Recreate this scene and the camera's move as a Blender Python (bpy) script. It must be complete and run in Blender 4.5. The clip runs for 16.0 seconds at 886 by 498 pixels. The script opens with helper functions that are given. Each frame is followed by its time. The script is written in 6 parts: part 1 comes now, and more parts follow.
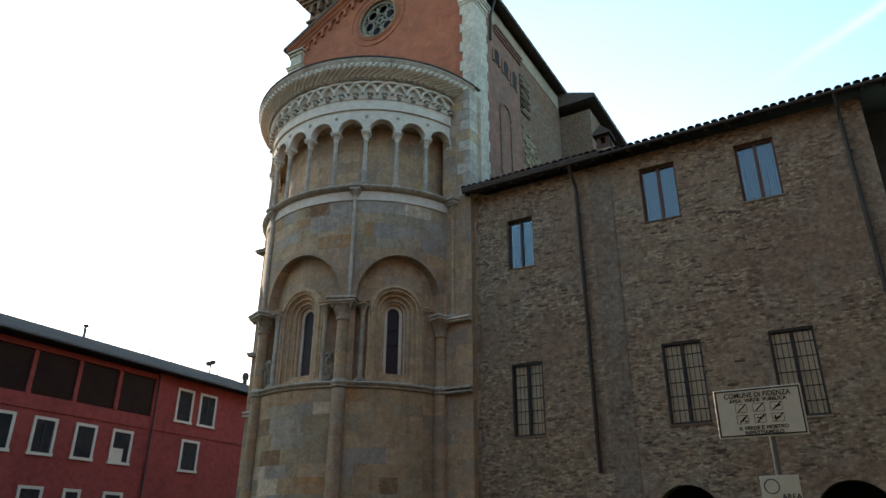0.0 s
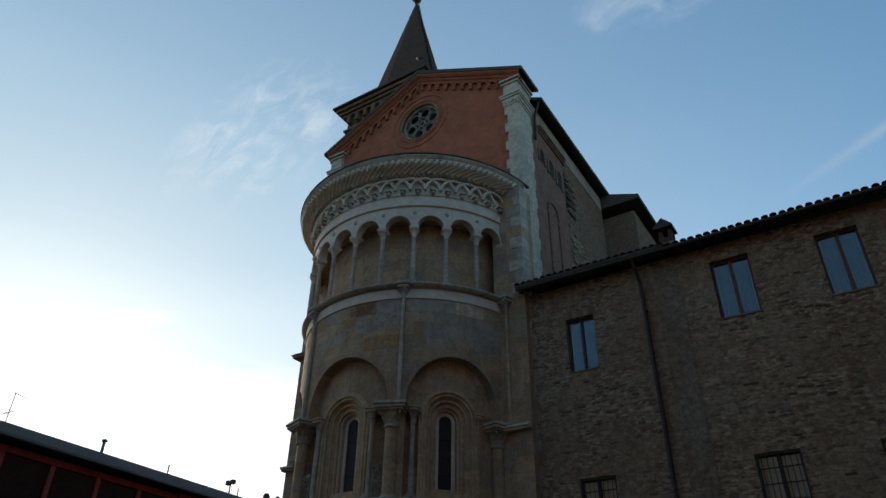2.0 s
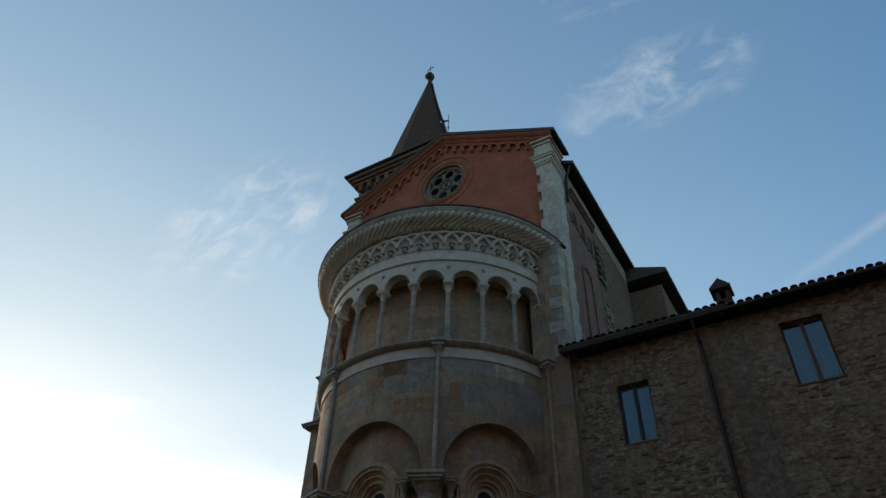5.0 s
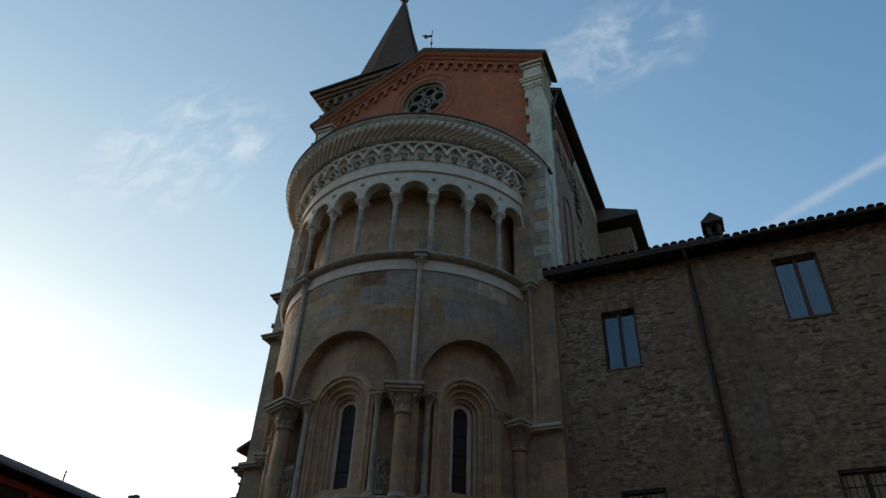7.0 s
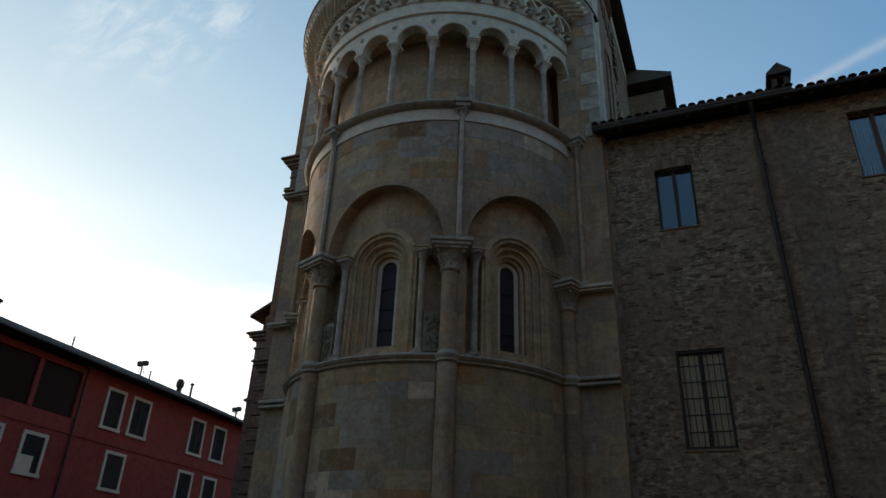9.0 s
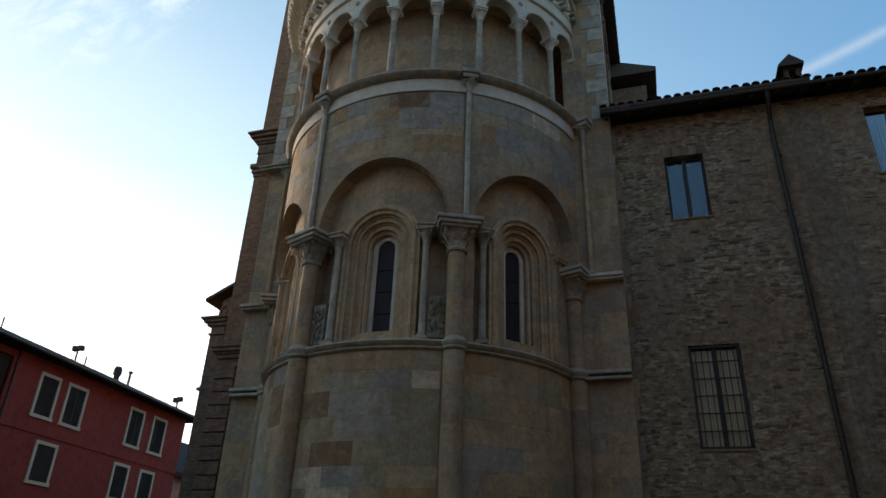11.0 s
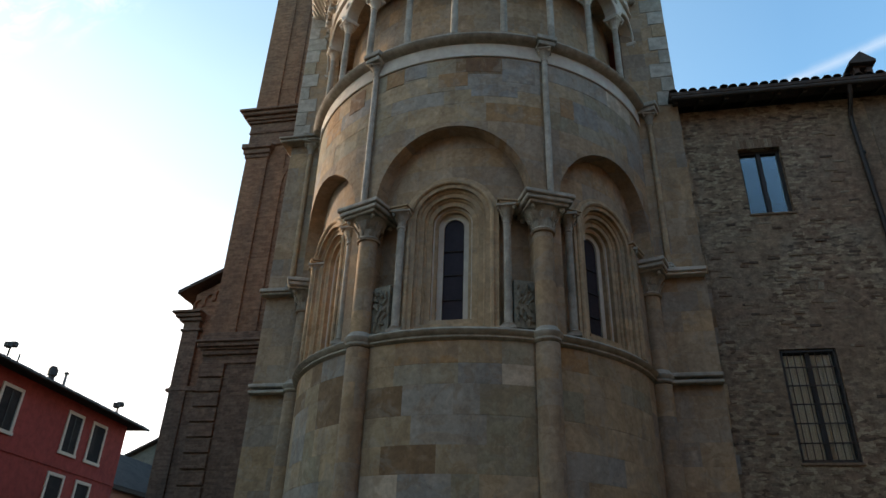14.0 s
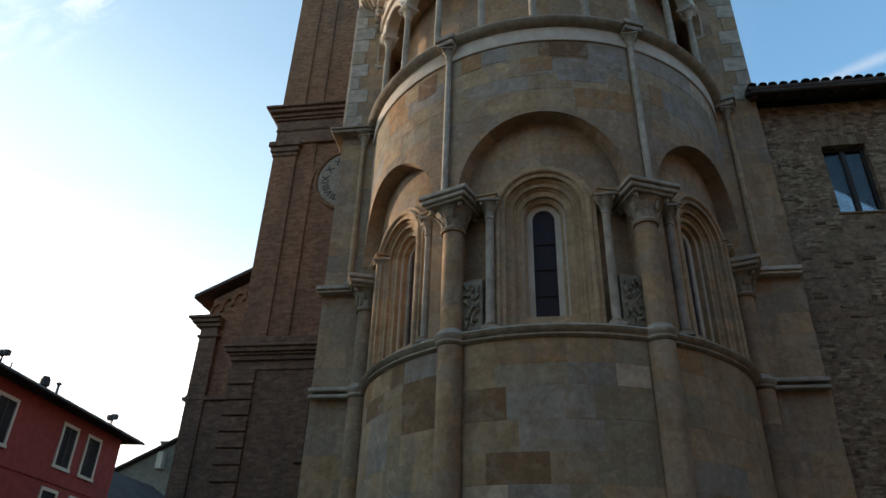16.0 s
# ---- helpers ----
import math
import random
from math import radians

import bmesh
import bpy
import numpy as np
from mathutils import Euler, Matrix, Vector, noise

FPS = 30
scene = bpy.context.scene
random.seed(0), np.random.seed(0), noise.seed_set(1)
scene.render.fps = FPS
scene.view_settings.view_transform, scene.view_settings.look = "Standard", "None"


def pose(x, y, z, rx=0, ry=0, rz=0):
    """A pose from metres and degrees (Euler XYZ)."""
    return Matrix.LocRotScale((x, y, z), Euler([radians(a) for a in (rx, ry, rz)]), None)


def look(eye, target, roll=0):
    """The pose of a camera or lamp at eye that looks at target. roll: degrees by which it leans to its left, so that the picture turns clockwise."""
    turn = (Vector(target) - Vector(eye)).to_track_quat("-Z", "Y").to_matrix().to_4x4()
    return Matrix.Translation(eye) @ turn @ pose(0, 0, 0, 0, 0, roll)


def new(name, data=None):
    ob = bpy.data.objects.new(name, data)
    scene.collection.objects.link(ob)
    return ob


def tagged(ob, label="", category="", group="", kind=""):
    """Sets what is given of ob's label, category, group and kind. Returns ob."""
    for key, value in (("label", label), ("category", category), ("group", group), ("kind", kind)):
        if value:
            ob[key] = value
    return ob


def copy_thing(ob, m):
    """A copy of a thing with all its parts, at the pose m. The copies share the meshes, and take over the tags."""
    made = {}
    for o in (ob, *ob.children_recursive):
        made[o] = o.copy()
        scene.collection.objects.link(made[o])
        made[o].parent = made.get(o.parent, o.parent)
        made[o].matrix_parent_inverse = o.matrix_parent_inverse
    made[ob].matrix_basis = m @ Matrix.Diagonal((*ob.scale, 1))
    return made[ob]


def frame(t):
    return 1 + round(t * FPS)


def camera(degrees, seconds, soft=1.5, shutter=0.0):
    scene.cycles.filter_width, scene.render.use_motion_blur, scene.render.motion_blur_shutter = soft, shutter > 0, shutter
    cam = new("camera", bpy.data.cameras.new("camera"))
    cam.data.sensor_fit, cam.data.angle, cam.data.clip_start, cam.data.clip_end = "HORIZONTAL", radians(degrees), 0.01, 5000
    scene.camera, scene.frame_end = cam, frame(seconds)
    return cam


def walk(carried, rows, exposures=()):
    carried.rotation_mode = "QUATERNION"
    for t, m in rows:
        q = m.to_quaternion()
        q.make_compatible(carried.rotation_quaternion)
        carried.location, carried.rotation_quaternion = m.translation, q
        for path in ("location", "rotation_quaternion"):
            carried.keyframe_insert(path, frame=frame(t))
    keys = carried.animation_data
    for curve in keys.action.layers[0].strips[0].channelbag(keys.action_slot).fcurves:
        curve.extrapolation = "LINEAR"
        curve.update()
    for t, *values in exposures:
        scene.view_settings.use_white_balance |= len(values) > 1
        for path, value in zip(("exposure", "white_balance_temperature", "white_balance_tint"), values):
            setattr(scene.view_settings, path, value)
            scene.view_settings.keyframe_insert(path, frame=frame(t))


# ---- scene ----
cam = camera(65.5, 16.0)
METRES, EYE, TILT, LEAN, TURN = 16.0, 1.6, 0.0, 0.0, 31.0
ROWS = [
    (0.0, 0.0, 0.0, 0.0, -0.11, 23.21, -0.26),
    (0.5, -0.0182, 0.0148, -0.0004, 0.66, 25.5, -0.35),
    (1.0, -0.0316, 0.0419, 0.0008, 0.96, 27.66, -0.51),
    (1.5, -0.0478, 0.0672, 0.0041, 1.19, 29.95, -0.55),
    (2.0, -0.0682, 0.089, 0.0062, 1.36, 32.81, -0.8),
    (2.5, -0.0838, 0.1113, 0.0054, 1.57, 35.37, -0.88),
    (3.0, -0.1036, 0.1332, 0.0076, 1.68, 38.25, -1.02),
    (5.5, -0.1905, 0.2433, 0.0018, -2.85, 40.76, -1.7),
    (6.0, -0.2103, 0.2696, -0.0029, -5.27, 40.49, -1.87),
    (6.5, -0.2273, 0.2954, -0.0032, -6.28, 39.24, -1.92),
    (7.0, -0.2472, 0.3208, -0.0069, -7.67, 36.58, -2.05),
    (7.5, -0.2632, 0.3465, -0.0063, -8.09, 33.06, -2.01),
    (8.0, -0.2828, 0.3718, -0.0075, -7.85, 29.83, -2.08),
    (8.5, -0.3, 0.3955, -0.0074, -8.47, 27.73, -2.09),
    (9.0, -0.3212, 0.4212, -0.0034, -8.87, 26.73, -2.1),
    (11.5, -0.4126, 0.5409, 0.0061, -16.19, 26.85, -2.02),
    (12.0, -0.4375, 0.57, 0.0058, -17.81, 26.97, -2.04),
    (12.5, -0.4597, 0.5965, 0.0083, -18.52, 27.03, -2.01),
    (13.0, -0.4832, 0.6257, 0.0094, -19.18, 27.36, -1.95),
    (13.5, -0.5016, 0.6491, 0.0108, -19.48, 27.6, -1.86),
    (14.0, -0.5242, 0.6785, 0.0115, -20.51, 28.22, -1.81),
    (14.5, -0.5433, 0.7063, 0.0116, -21.02, 28.36, -1.75),
    (15.0, -0.566, 0.7342, 0.0129, -21.53, 28.95, -1.71),
    (15.5, -0.5878, 0.7571, 0.011, -22.11, 29.34, -1.69),
    (16.0, -0.6128, 0.784, 0.0124, -22.3, 29.67, -1.66),
]
walk(cam, [(t, pose(0, 0, EYE, TILT, LEAN, TURN) @ pose(METRES * x, METRES * y, METRES * z, 90 + pitch, roll, yaw)) for t, x, y, z, yaw, pitch, roll in ROWS],
     exposures=((0.0, 1.25, 7600, 15), (0.5, 0.68, 7100, 13), (1.0, 0.20, 6700, 12), (1.5, -0.05, 6700, 12), (3.0, -0.38, 6700, 13), (7.0, -0.12, 7000, 14),
                (9.0, -0.12, 7000, 13), (11.5, 0.45, 7150, 14), (13.5, 0.70, 7250, 15), (16.0, 0.46, 7200, 15)))

# ---- world, sun ----
SUN_AZ, SUN_EL = 64.0, 14.0        # degrees left of +y, and above the horizon
world = bpy.data.worlds.new("evening_sky")
scene.world = world
world.use_nodes = True


def link(nt, a, b):
    nt.links.new(a, b)


def noise_tex(nt, vec, scale, detail=4.0, rough=0.55, dist=0.0):
    n = nt.nodes.new("ShaderNodeTexNoise")
    n.inputs["Scale"].default_value = scale
    n.inputs["Detail"].default_value = detail
    n.inputs["Roughness"].default_value = rough
    n.inputs["Distortion"].default_value = dist
    if vec is not None:
        link(nt, vec, n.inputs["Vector"])
    return n.outputs["Fac"]


def put(nt, sock, v):
    if v is None:
        return
    if isinstance(v, bpy.types.NodeSocket):
        link(nt, v, sock)
    elif isinstance(v, (tuple, list)) and len(v) == 3 and len(sock.default_value) == 4:
        sock.default_value = (*v, 1)
    else:
        sock.default_value = v


def mix(nt, fac, a, b, blend="MIX"):
    n = nt.nodes.new("ShaderNodeMix")
    n.data_type = "RGBA"
    n.blend_type = blend
    put(nt, n.inputs[0], fac)
    put(nt, n.inputs[6], a)
    put(nt, n.inputs[7], b)
    return n.outputs[2]


def ramp(nt, fac, stops, interp="LINEAR"):
    n = nt.nodes.new("ShaderNodeValToRGB")
    n.color_ramp.interpolation = interp
    el = n.color_ramp.elements
    while len(el) < len(stops):
        el.new(0.5)
    for e, (p, c) in zip(el, stops):
        e.position = p
        e.color = (*c, 1) if isinstance(c, tuple) else (c, c, c, 1)
    link(nt, fac, n.inputs[0])
    return n.outputs[0]


def maths(nt, op, a, b=None, clamp=False):
    n = nt.nodes.new("ShaderNodeMath")
    n.operation = op
    n.use_clamp = clamp
    put(nt, n.inputs[0], a)
    put(nt, n.inputs[1], b)
    return n.outputs[0]


def vmath(nt, op, a, b=None):
    n = nt.nodes.new("ShaderNodeVectorMath")
    n.operation = op
    put(nt, n.inputs[0], a)
    put(nt, n.inputs[1], b)
    return n.outputs["Value"] if op in ("DOT_PRODUCT", "LENGTH") else n.outputs[0]


def scaled(nt, vec, s, loc=(0, 0, 0), rot=(0, 0, 0)):
    n = nt.nodes.new("ShaderNodeMapping")
    n.inputs["Scale"].default_value = s
    n.inputs["Location"].default_value = loc
    n.inputs["Rotation"].default_value = rot
    link(nt, vec, n.inputs["Vector"])
    return n.outputs[0]


wt = world.node_tree
wt.nodes.clear()
sky = wt.nodes.new("ShaderNodeTexSky")
sky.sky_type = "NISHITA"
sky.sun_disc = False
sky.sun_elevation = radians(SUN_EL)
sky.sun_rotation = radians(-SUN_AZ)
sky.air_density, sky.dust_density, sky.ozone_density = 1.0, 0.8, 2.2
tc = wt.nodes.new("ShaderNodeTexCoord")
ray_dir = tc.outputs["Generated"]
# thin high cloud: two wispy fields and a haze that whitens the sky toward the sun
sun_dir = (-math.sin(radians(SUN_AZ)) * math.cos(radians(SUN_EL)), math.cos(radians(SUN_AZ)) * math.cos(radians(SUN_EL)), math.sin(radians(SUN_EL)))


def wisps(centre, along, long, wide, grain, lo, hi):
    """One patch of torn cloud on the dome: an ellipse of streaky noise."""
    c = Vector(centre).normalized()
    e1 = Vector(along)
    e1 = (e1 - c * e1.dot(c)).normalized()
    e2 = c.cross(e1)
    u = maths(wt, "DIVIDE", vmath(wt, "DOT_PRODUCT", ray_dir, e1), long)
    v = maths(wt, "DIVIDE", vmath(wt, "DOT_PRODUCT", ray_dir, e2), wide)
    d2 = maths(wt, "ADD", maths(wt, "MULTIPLY", u, u), maths(wt, "MULTIPLY", v, v))
    d2 = maths(wt, "ADD", d2, ramp(wt, vmath(wt, "DOT_PRODUCT", ray_dir, c), [(0.0, 1.0), (0.5, 0.0)]))
    d2 = maths(wt, "ADD", d2, maths(wt, "MULTIPLY", maths(wt, "SUBTRACT", noise_tex(wt, ray_dir, 14.0, 5.0), 0.5), 2.2))
    mask = ramp(wt, d2, [(0.05, 1.0), (1.0, 0.0)])
    n = wt.nodes.new("ShaderNodeCombineXYZ")
    put(wt, n.inputs[0], maths(wt, "MULTIPLY", vmath(wt, "DOT_PRODUCT", ray_dir, e1), grain))
    put(wt, n.inputs[1], maths(wt, "MULTIPLY", vmath(wt, "DOT_PRODUCT", ray_dir, e2), grain * 2.0))
    put(wt, n.inputs[2], grain * 0.37)
    tex = ramp(wt, noise_tex(wt, n.outputs[0], 1.0, 9.0, 0.62, 0.5), [(lo, 0.0), (hi, 1.0)])
    return maths(wt, "MULTIPLY", tex, mask)


clouds = wisps((-0.05, 0.62, 0.783), (1.0, 0.0, 0.05), 0.15, 0.062, 12.0, 0.42, 0.70)
clouds = maths(wt, "ADD", clouds, wisps((-0.61, 0.462, 0.645), (0.773, 0.207, 0.6), 0.17, 0.085, 19.0, 0.44, 0.68))
clouds = maths(wt, "ADD", clouds, maths(wt, "MULTIPLY", wisps((-0.04, 0.50, 0.86), (0.9, 0.2, 0.1), 0.12, 0.06, 16.0, 0.50, 0.72), 0.5))
bank = wisps((-0.83, 0.41, 0.383), (0.536, 0.777, 0.328), 0.17, 0.020, 9.0, 0.30, 0.50)
near_sun = vmath(wt, "DOT_PRODUCT", ray_dir, sun_dir)
aureole = ramp(wt, near_sun, [(0.90, 0.0), (0.985, 0.12), (1.0, 0.9)])
forward = ramp(wt, maths(wt, "MULTIPLY", maths(wt, "ADD", near_sun, 1.0), 0.5), [(0.16, 0.50), (0.5, 0.82), (0.78, 0.58), (0.94, 0.34), (1.0, 0.10)])
sunward = ramp(wt, vmath(wt, "DOT_PRODUCT", ray_dir, (-math.sin(radians(SUN_AZ)), math.cos(radians(SUN_AZ)), 0.0)), [(0.15, 0.0), (0.78, 1.0)])
height = maths(wt, "ADD", vmath(wt, "DOT_PRODUCT", ray_dir, (0.0, 0.0, 1.0)), maths(wt, "MULTIPLY", maths(wt, "SUBTRACT", noise_tex(wt, scaled(wt, ray_dir, (3.0, 3.0, 12.0)), 1.0, 6.0), 0.5), 0.10))
low_haze = ramp(wt, height, [(0.29, 1.0), (0.355, 0.85), (0.395, 0.30), (0.50, 0.10), (0.70, 0.0)])
veil = maths(wt, "MAXIMUM", maths(wt, "MULTIPLY", low_haze, sunward), aureole)
# the vapour trail, a straight line on the dome
trail_n = Vector((0.15, 0.793, 0.590)).cross(Vector((0.03, 0.827, 0.561))).normalized()
trail = maths(wt, "ABSOLUTE", vmath(wt, "DOT_PRODUCT", ray_dir, trail_n))
trail = ramp(wt, maths(wt, "ADD", trail, maths(wt, "MULTIPLY", maths(wt, "SUBTRACT", noise_tex(wt, ray_dir, 60.0, 4.0), 0.5), 0.006)), [(0.001, 1.0), (0.009, 0.0)])
trail = maths(wt, "MULTIPLY", trail, ramp(wt, maths(wt, "ADD", vmath(wt, "DOT_PRODUCT", ray_dir, (1.0, 0.0, 0.0)), 0.5), [(0.47, 0.0), (0.66, 1.0)]))
trail = maths(wt, "MULTIPLY", trail, ramp(wt, vmath(wt, "DOT_PRODUCT", ray_dir, (0.0, 1.0, 0.0)), [(0.1, 0.0), (0.4, 1.0)]))
clear = mix(wt, 1.0, sky.outputs[0], mix(wt, forward, (1.0, 1.0, 1.0), (2.1, 3.05, 3.12)), "MULTIPLY")
glow = maths(wt, "MULTIPLY", ramp(wt, near_sun, [(0.20, 0.0), (0.55, 0.5), (0.88, 1.0)]), ramp(wt, vmath(wt, "DOT_PRODUCT", ray_dir, (0.0, 0.0, 1.0)), [(0.4, 1.0), (0.95, 0.25)]))
clear = mix(wt, maths(wt, "MULTIPLY", glow, 0.45), clear, (5.6, 7.9, 8.6))
out = mix(wt, maths(wt, "MULTIPLY", clouds, 0.42, True), clear, (7.6, 8.5, 9.0))
out = mix(wt, maths(wt, "MULTIPLY", bank, 0.55, True), out, (11.0, 11.4, 11.6))
out = mix(wt, maths(wt, "MULTIPLY", trail, 0.27), out, (6.5, 6.9, 7.1))
out = mix(wt, maths(wt, "MULTIPLY", veil, 0.9), out, (12.0, 12.4, 12.6))
bg = wt.nodes.new("ShaderNodeBackground")
bg.inputs["Strength"].default_value = 0.12
link(wt, out, bg.inputs["Color"])
wo = wt.nodes.new("ShaderNodeOutputWorld")
link(wt, bg.outputs[0], wo.inputs[0])

sun = new("sun", bpy.data.lights.new("sun", "SUN"))
sun.data.energy, sun.data.angle, sun.data.color = 2.8, radians(1.5), (1.0, 0.88, 0.72)
sun.matrix_world = look((0, 0, 0), [-c for c in sun_dir])


# ---- materials ----
def material(name, rough=0.85, metal=0.0, spec=0.3):
    m = bpy.data.materials.new(name)
    m.use_nodes = True
    nt = m.node_tree
    b = nt.nodes["Principled BSDF"]
    b.inputs["Roughness"].default_value = rough
    b.inputs["Metallic"].default_value = metal
    b.inputs["Specular IOR Level"].default_value = spec
    return m, nt, b


def bump(nt, b, height, strength=0.4, dist=0.01, normal=None):
    n = nt.nodes.new("ShaderNodeBump")
    n.inputs["Strength"].default_value = strength
    n.inputs["Distance"].default_value = dist
    link(nt, height, n.inputs["Height"])
    if normal is not None:
        link(nt, normal, n.inputs["Normal"])
    if b is not None:
        link(nt, n.outputs[0], b.inputs["Normal"])
    return n.outputs[0]


def coords(nt, which="Object"):
    return nt.nodes.new("ShaderNodeTexCoord").outputs[which]


def world_pos(nt):
    return nt.nodes.new("ShaderNodeNewGeometry").outputs["Position"]


def nt_colour_noise(nt, vec, scale):
    n = nt.nodes.new("ShaderNodeTexNoise")
    n.inputs["Scale"].default_value = scale
    n.inputs["Detail"].default_value = 5.0
    link(nt, vec, n.inputs["Vector"])
    return vmath(nt, "MULTIPLY", n.outputs["Color"], (3.0, 3.0, 3.0))


def brick_tex(nt, vec, w, h, mortar, c1, c2, cm, offset=0.5, bias=0.0, smooth=0.2):
    n = nt.nodes.new("ShaderNodeTexBrick")
    n.offset = offset
    n.inputs["Scale"].default_value = 1.0
    n.inputs["Brick Width"].default_value = w
    n.inputs["Row Height"].default_value = h
    n.inputs["Mortar Size"].default_value = mortar
    n.inputs["Mortar Smooth"].default_value = smooth
    n.inputs["Bias"].default_value = bias
    put(nt, n.inputs["Color1"], c1)
    put(nt, n.inputs["Color2"], c2)
    put(nt, n.inputs["Mortar"], cm)
    link(nt, vec, n.inputs["Vector"])
    return n.outputs["Color"], n.outputs["Fac"]


TAN, OCHRE, GREY, BROWN = (0.34, 0.258, 0.165), (0.32, 0.222, 0.12), (0.275, 0.245, 0.20), (0.21, 0.14, 0.082)
PALE = (0.42, 0.345, 0.25)


def stone_finish(nt, b, col, strength=0.35, shift=None):
    """Stains, runs, veins and grain that all the sandstone shares."""
    p = world_pos(nt)
    q = p if shift is None else vmath(nt, "ADD", p, vmath(nt, "MULTIPLY", shift, (31.0, 17.0, 23.0)))
    warp = vmath(nt, "ADD", q, vmath(nt, "MULTIPLY", nt_colour_noise(nt, q, 1.1), (0.25, 0.25, 0.18)))
    runs = ramp(nt, noise_tex(nt, scaled(nt, p, (3.0, 3.0, 0.45)), 1.0, 6.0, 0.62), [(0.46, 0.0), (0.64, 1.0)])
    brown = ramp(nt, noise_tex(nt, warp, 1.5, 7.0, 0.62, 1.2), [(0.50, 0.0), (0.56, 1.0)])
    grey = ramp(nt, noise_tex(nt, vmath(nt, "ADD", warp, (7.3, 2.1, 4.4)), 1.15, 7.0, 0.62, 1.4), [(0.52, 0.0), (0.58, 1.0)])
    pale = ramp(nt, noise_tex(nt, vmath(nt, "ADD", warp, (1.7, 9.2, 0.6)), 2.4, 7.0, 0.66, 1.0), [(0.56, 0.0), (0.68, 1.0)])
    fine = noise_tex(nt, p, 11.0, 6.0, 0.7)
    col = mix(nt, maths(nt, "MULTIPLY", brown, 0.34), col, (0.20, 0.13, 0.065))
    col = mix(nt, maths(nt, "MULTIPLY", grey, 0.36), col, (0.235, 0.225, 0.19))
    col = mix(nt, maths(nt, "MULTIPLY", pale, 0.32), col, (0.44, 0.365, 0.27))
    col = mix(nt, maths(nt, "MULTIPLY", runs, 0.30), col, (0.125, 0.095, 0.065))
    col = mix(nt, 0.35, col, ramp(nt, fine, [(0.3, 0.25), (0.7, 0.75)]), "OVERLAY")
    cross = noise_tex(nt, vmath(nt, "ADD", p, vmath(nt, "MULTIPLY", nt_colour_noise(nt, p, 2.3), (0.2, 0.2, 0.2))), 2.2, 8.0, 0.66, 1.5)
    col = mix(nt, 0.28, col, ramp(nt, cross, [(0.38, 0.28), (0.47, 0.42), (0.52, 0.55), (0.66, 0.74)]), "OVERLAY")
    col = mix(nt, 1.0, col, (1.34, 1.15, 1.07), "MULTIPLY")
    link(nt, col, b.inputs["Base Color"])
    h = maths(nt, "ADD", maths(nt, "MULTIPLY", fine, 0.5), noise_tex(nt, p, 3.0, 6.0, 0.6))
    return bump(nt, b, h, strength, 0.035)


def make_stone_piece(name):
    m, nt, b = material(name, 0.9)
    r = nt.nodes.new("ShaderNodeObjectInfo").outputs["Random"]
    col = ramp(nt, r, [(0.0, (0.31, 0.238, 0.145)), (0.13, (0.215, 0.212, 0.19)), (0.25, (0.275, 0.222, 0.14)), (0.37, (0.29, 0.182, 0.085)), (0.45, (0.27, 0.243, 0.175)), (0.58, (0.165, 0.11, 0.06)), (0.66, (0.225, 0.205, 0.14)), (0.78, (0.255, 0.242, 0.205)), (0.87, (0.33, 0.26, 0.165)), (0.95, (0.40, 0.345, 0.26))], "CONSTANT")
    stone_finish(nt, b, col, 0.35, r)
    return m


def make_carved(name, col):
    m, nt, b = material(name, 0.88)
    stone_finish(nt, b, col, 0.4)
    return m


def make_stone_wall(name, w=0.72, h=0.43, a=(0.375, 0.275, 0.165), c=(0.18, 0.147, 0.108), off=(0, 0, 0)):
    m, nt, b = material(name, 0.9)
    uv = scaled(nt, coords(nt, "UV"), (1, 1, 1), off)
    wob = mix(nt, 0.012, uv, nt.nodes.new("ShaderNodeTexNoise").outputs["Color"])
    c1, f1 = brick_tex(nt, wob, w, h, 0.003, a, c, (0.24, 0.18, 0.11))
    c2, f2 = brick_tex(nt, scaled(nt, wob, (1, 1, 1), (w * 2, h * 6, 0)), w, h, 0.0, (0.345, 0.23, 0.118), (0.205, 0.192, 0.17), OCHRE)
    col = mix(nt, 0.5, c1, c2)
    rnd, _f = brick_tex(nt, wob, w, h, 0.0, (0, 0, 0), (1, 1, 1), (0.5, 0.5, 0.5))
    nrm = stone_finish(nt, b, col, 0.35, rnd)
    bump(nt, b, f1, 0.6, 0.012, nrm)
    nt.nodes["Principled BSDF"].inputs["Roughness"].default_value = 0.9
    for n in nt.nodes:
        if n.bl_idname == "ShaderNodeBump" and n.inputs["Height"].links and n.inputs["Height"].links[0].from_socket == f1:
            n.invert = True
    return m


def make_plain(name, col, rough=0.85, scale=9.0, vary=0.3, dark=(0.12, 0.10, 0.08), strength=0.3, metal=0.0, spec=0.3):
    m, nt, b = material(name, rough, metal, spec)
    p = world_pos(nt)
    big = ramp(nt, noise_tex(nt, p, scale * 0.16, 7.0, 0.64, 0.8), [(0.44, 0.0), (0.64, 1.0)])
    fine = noise_tex(nt, p, scale * 1.4, 6.0, 0.68)
    c = mix(nt, maths(nt, "MULTIPLY", big, vary), col, dark)
    c = mix(nt, min(1.0, vary * 1.3), c, ramp(nt, fine, [(0.3, 0.28), (0.7, 0.72)]), "OVERLAY")
    link(nt, c, b.inputs["Base Color"])
    bump(nt, b, maths(nt, "ADD", fine, noise_tex(nt, p, scale, 4.0)), strength, 0.012)
    return m


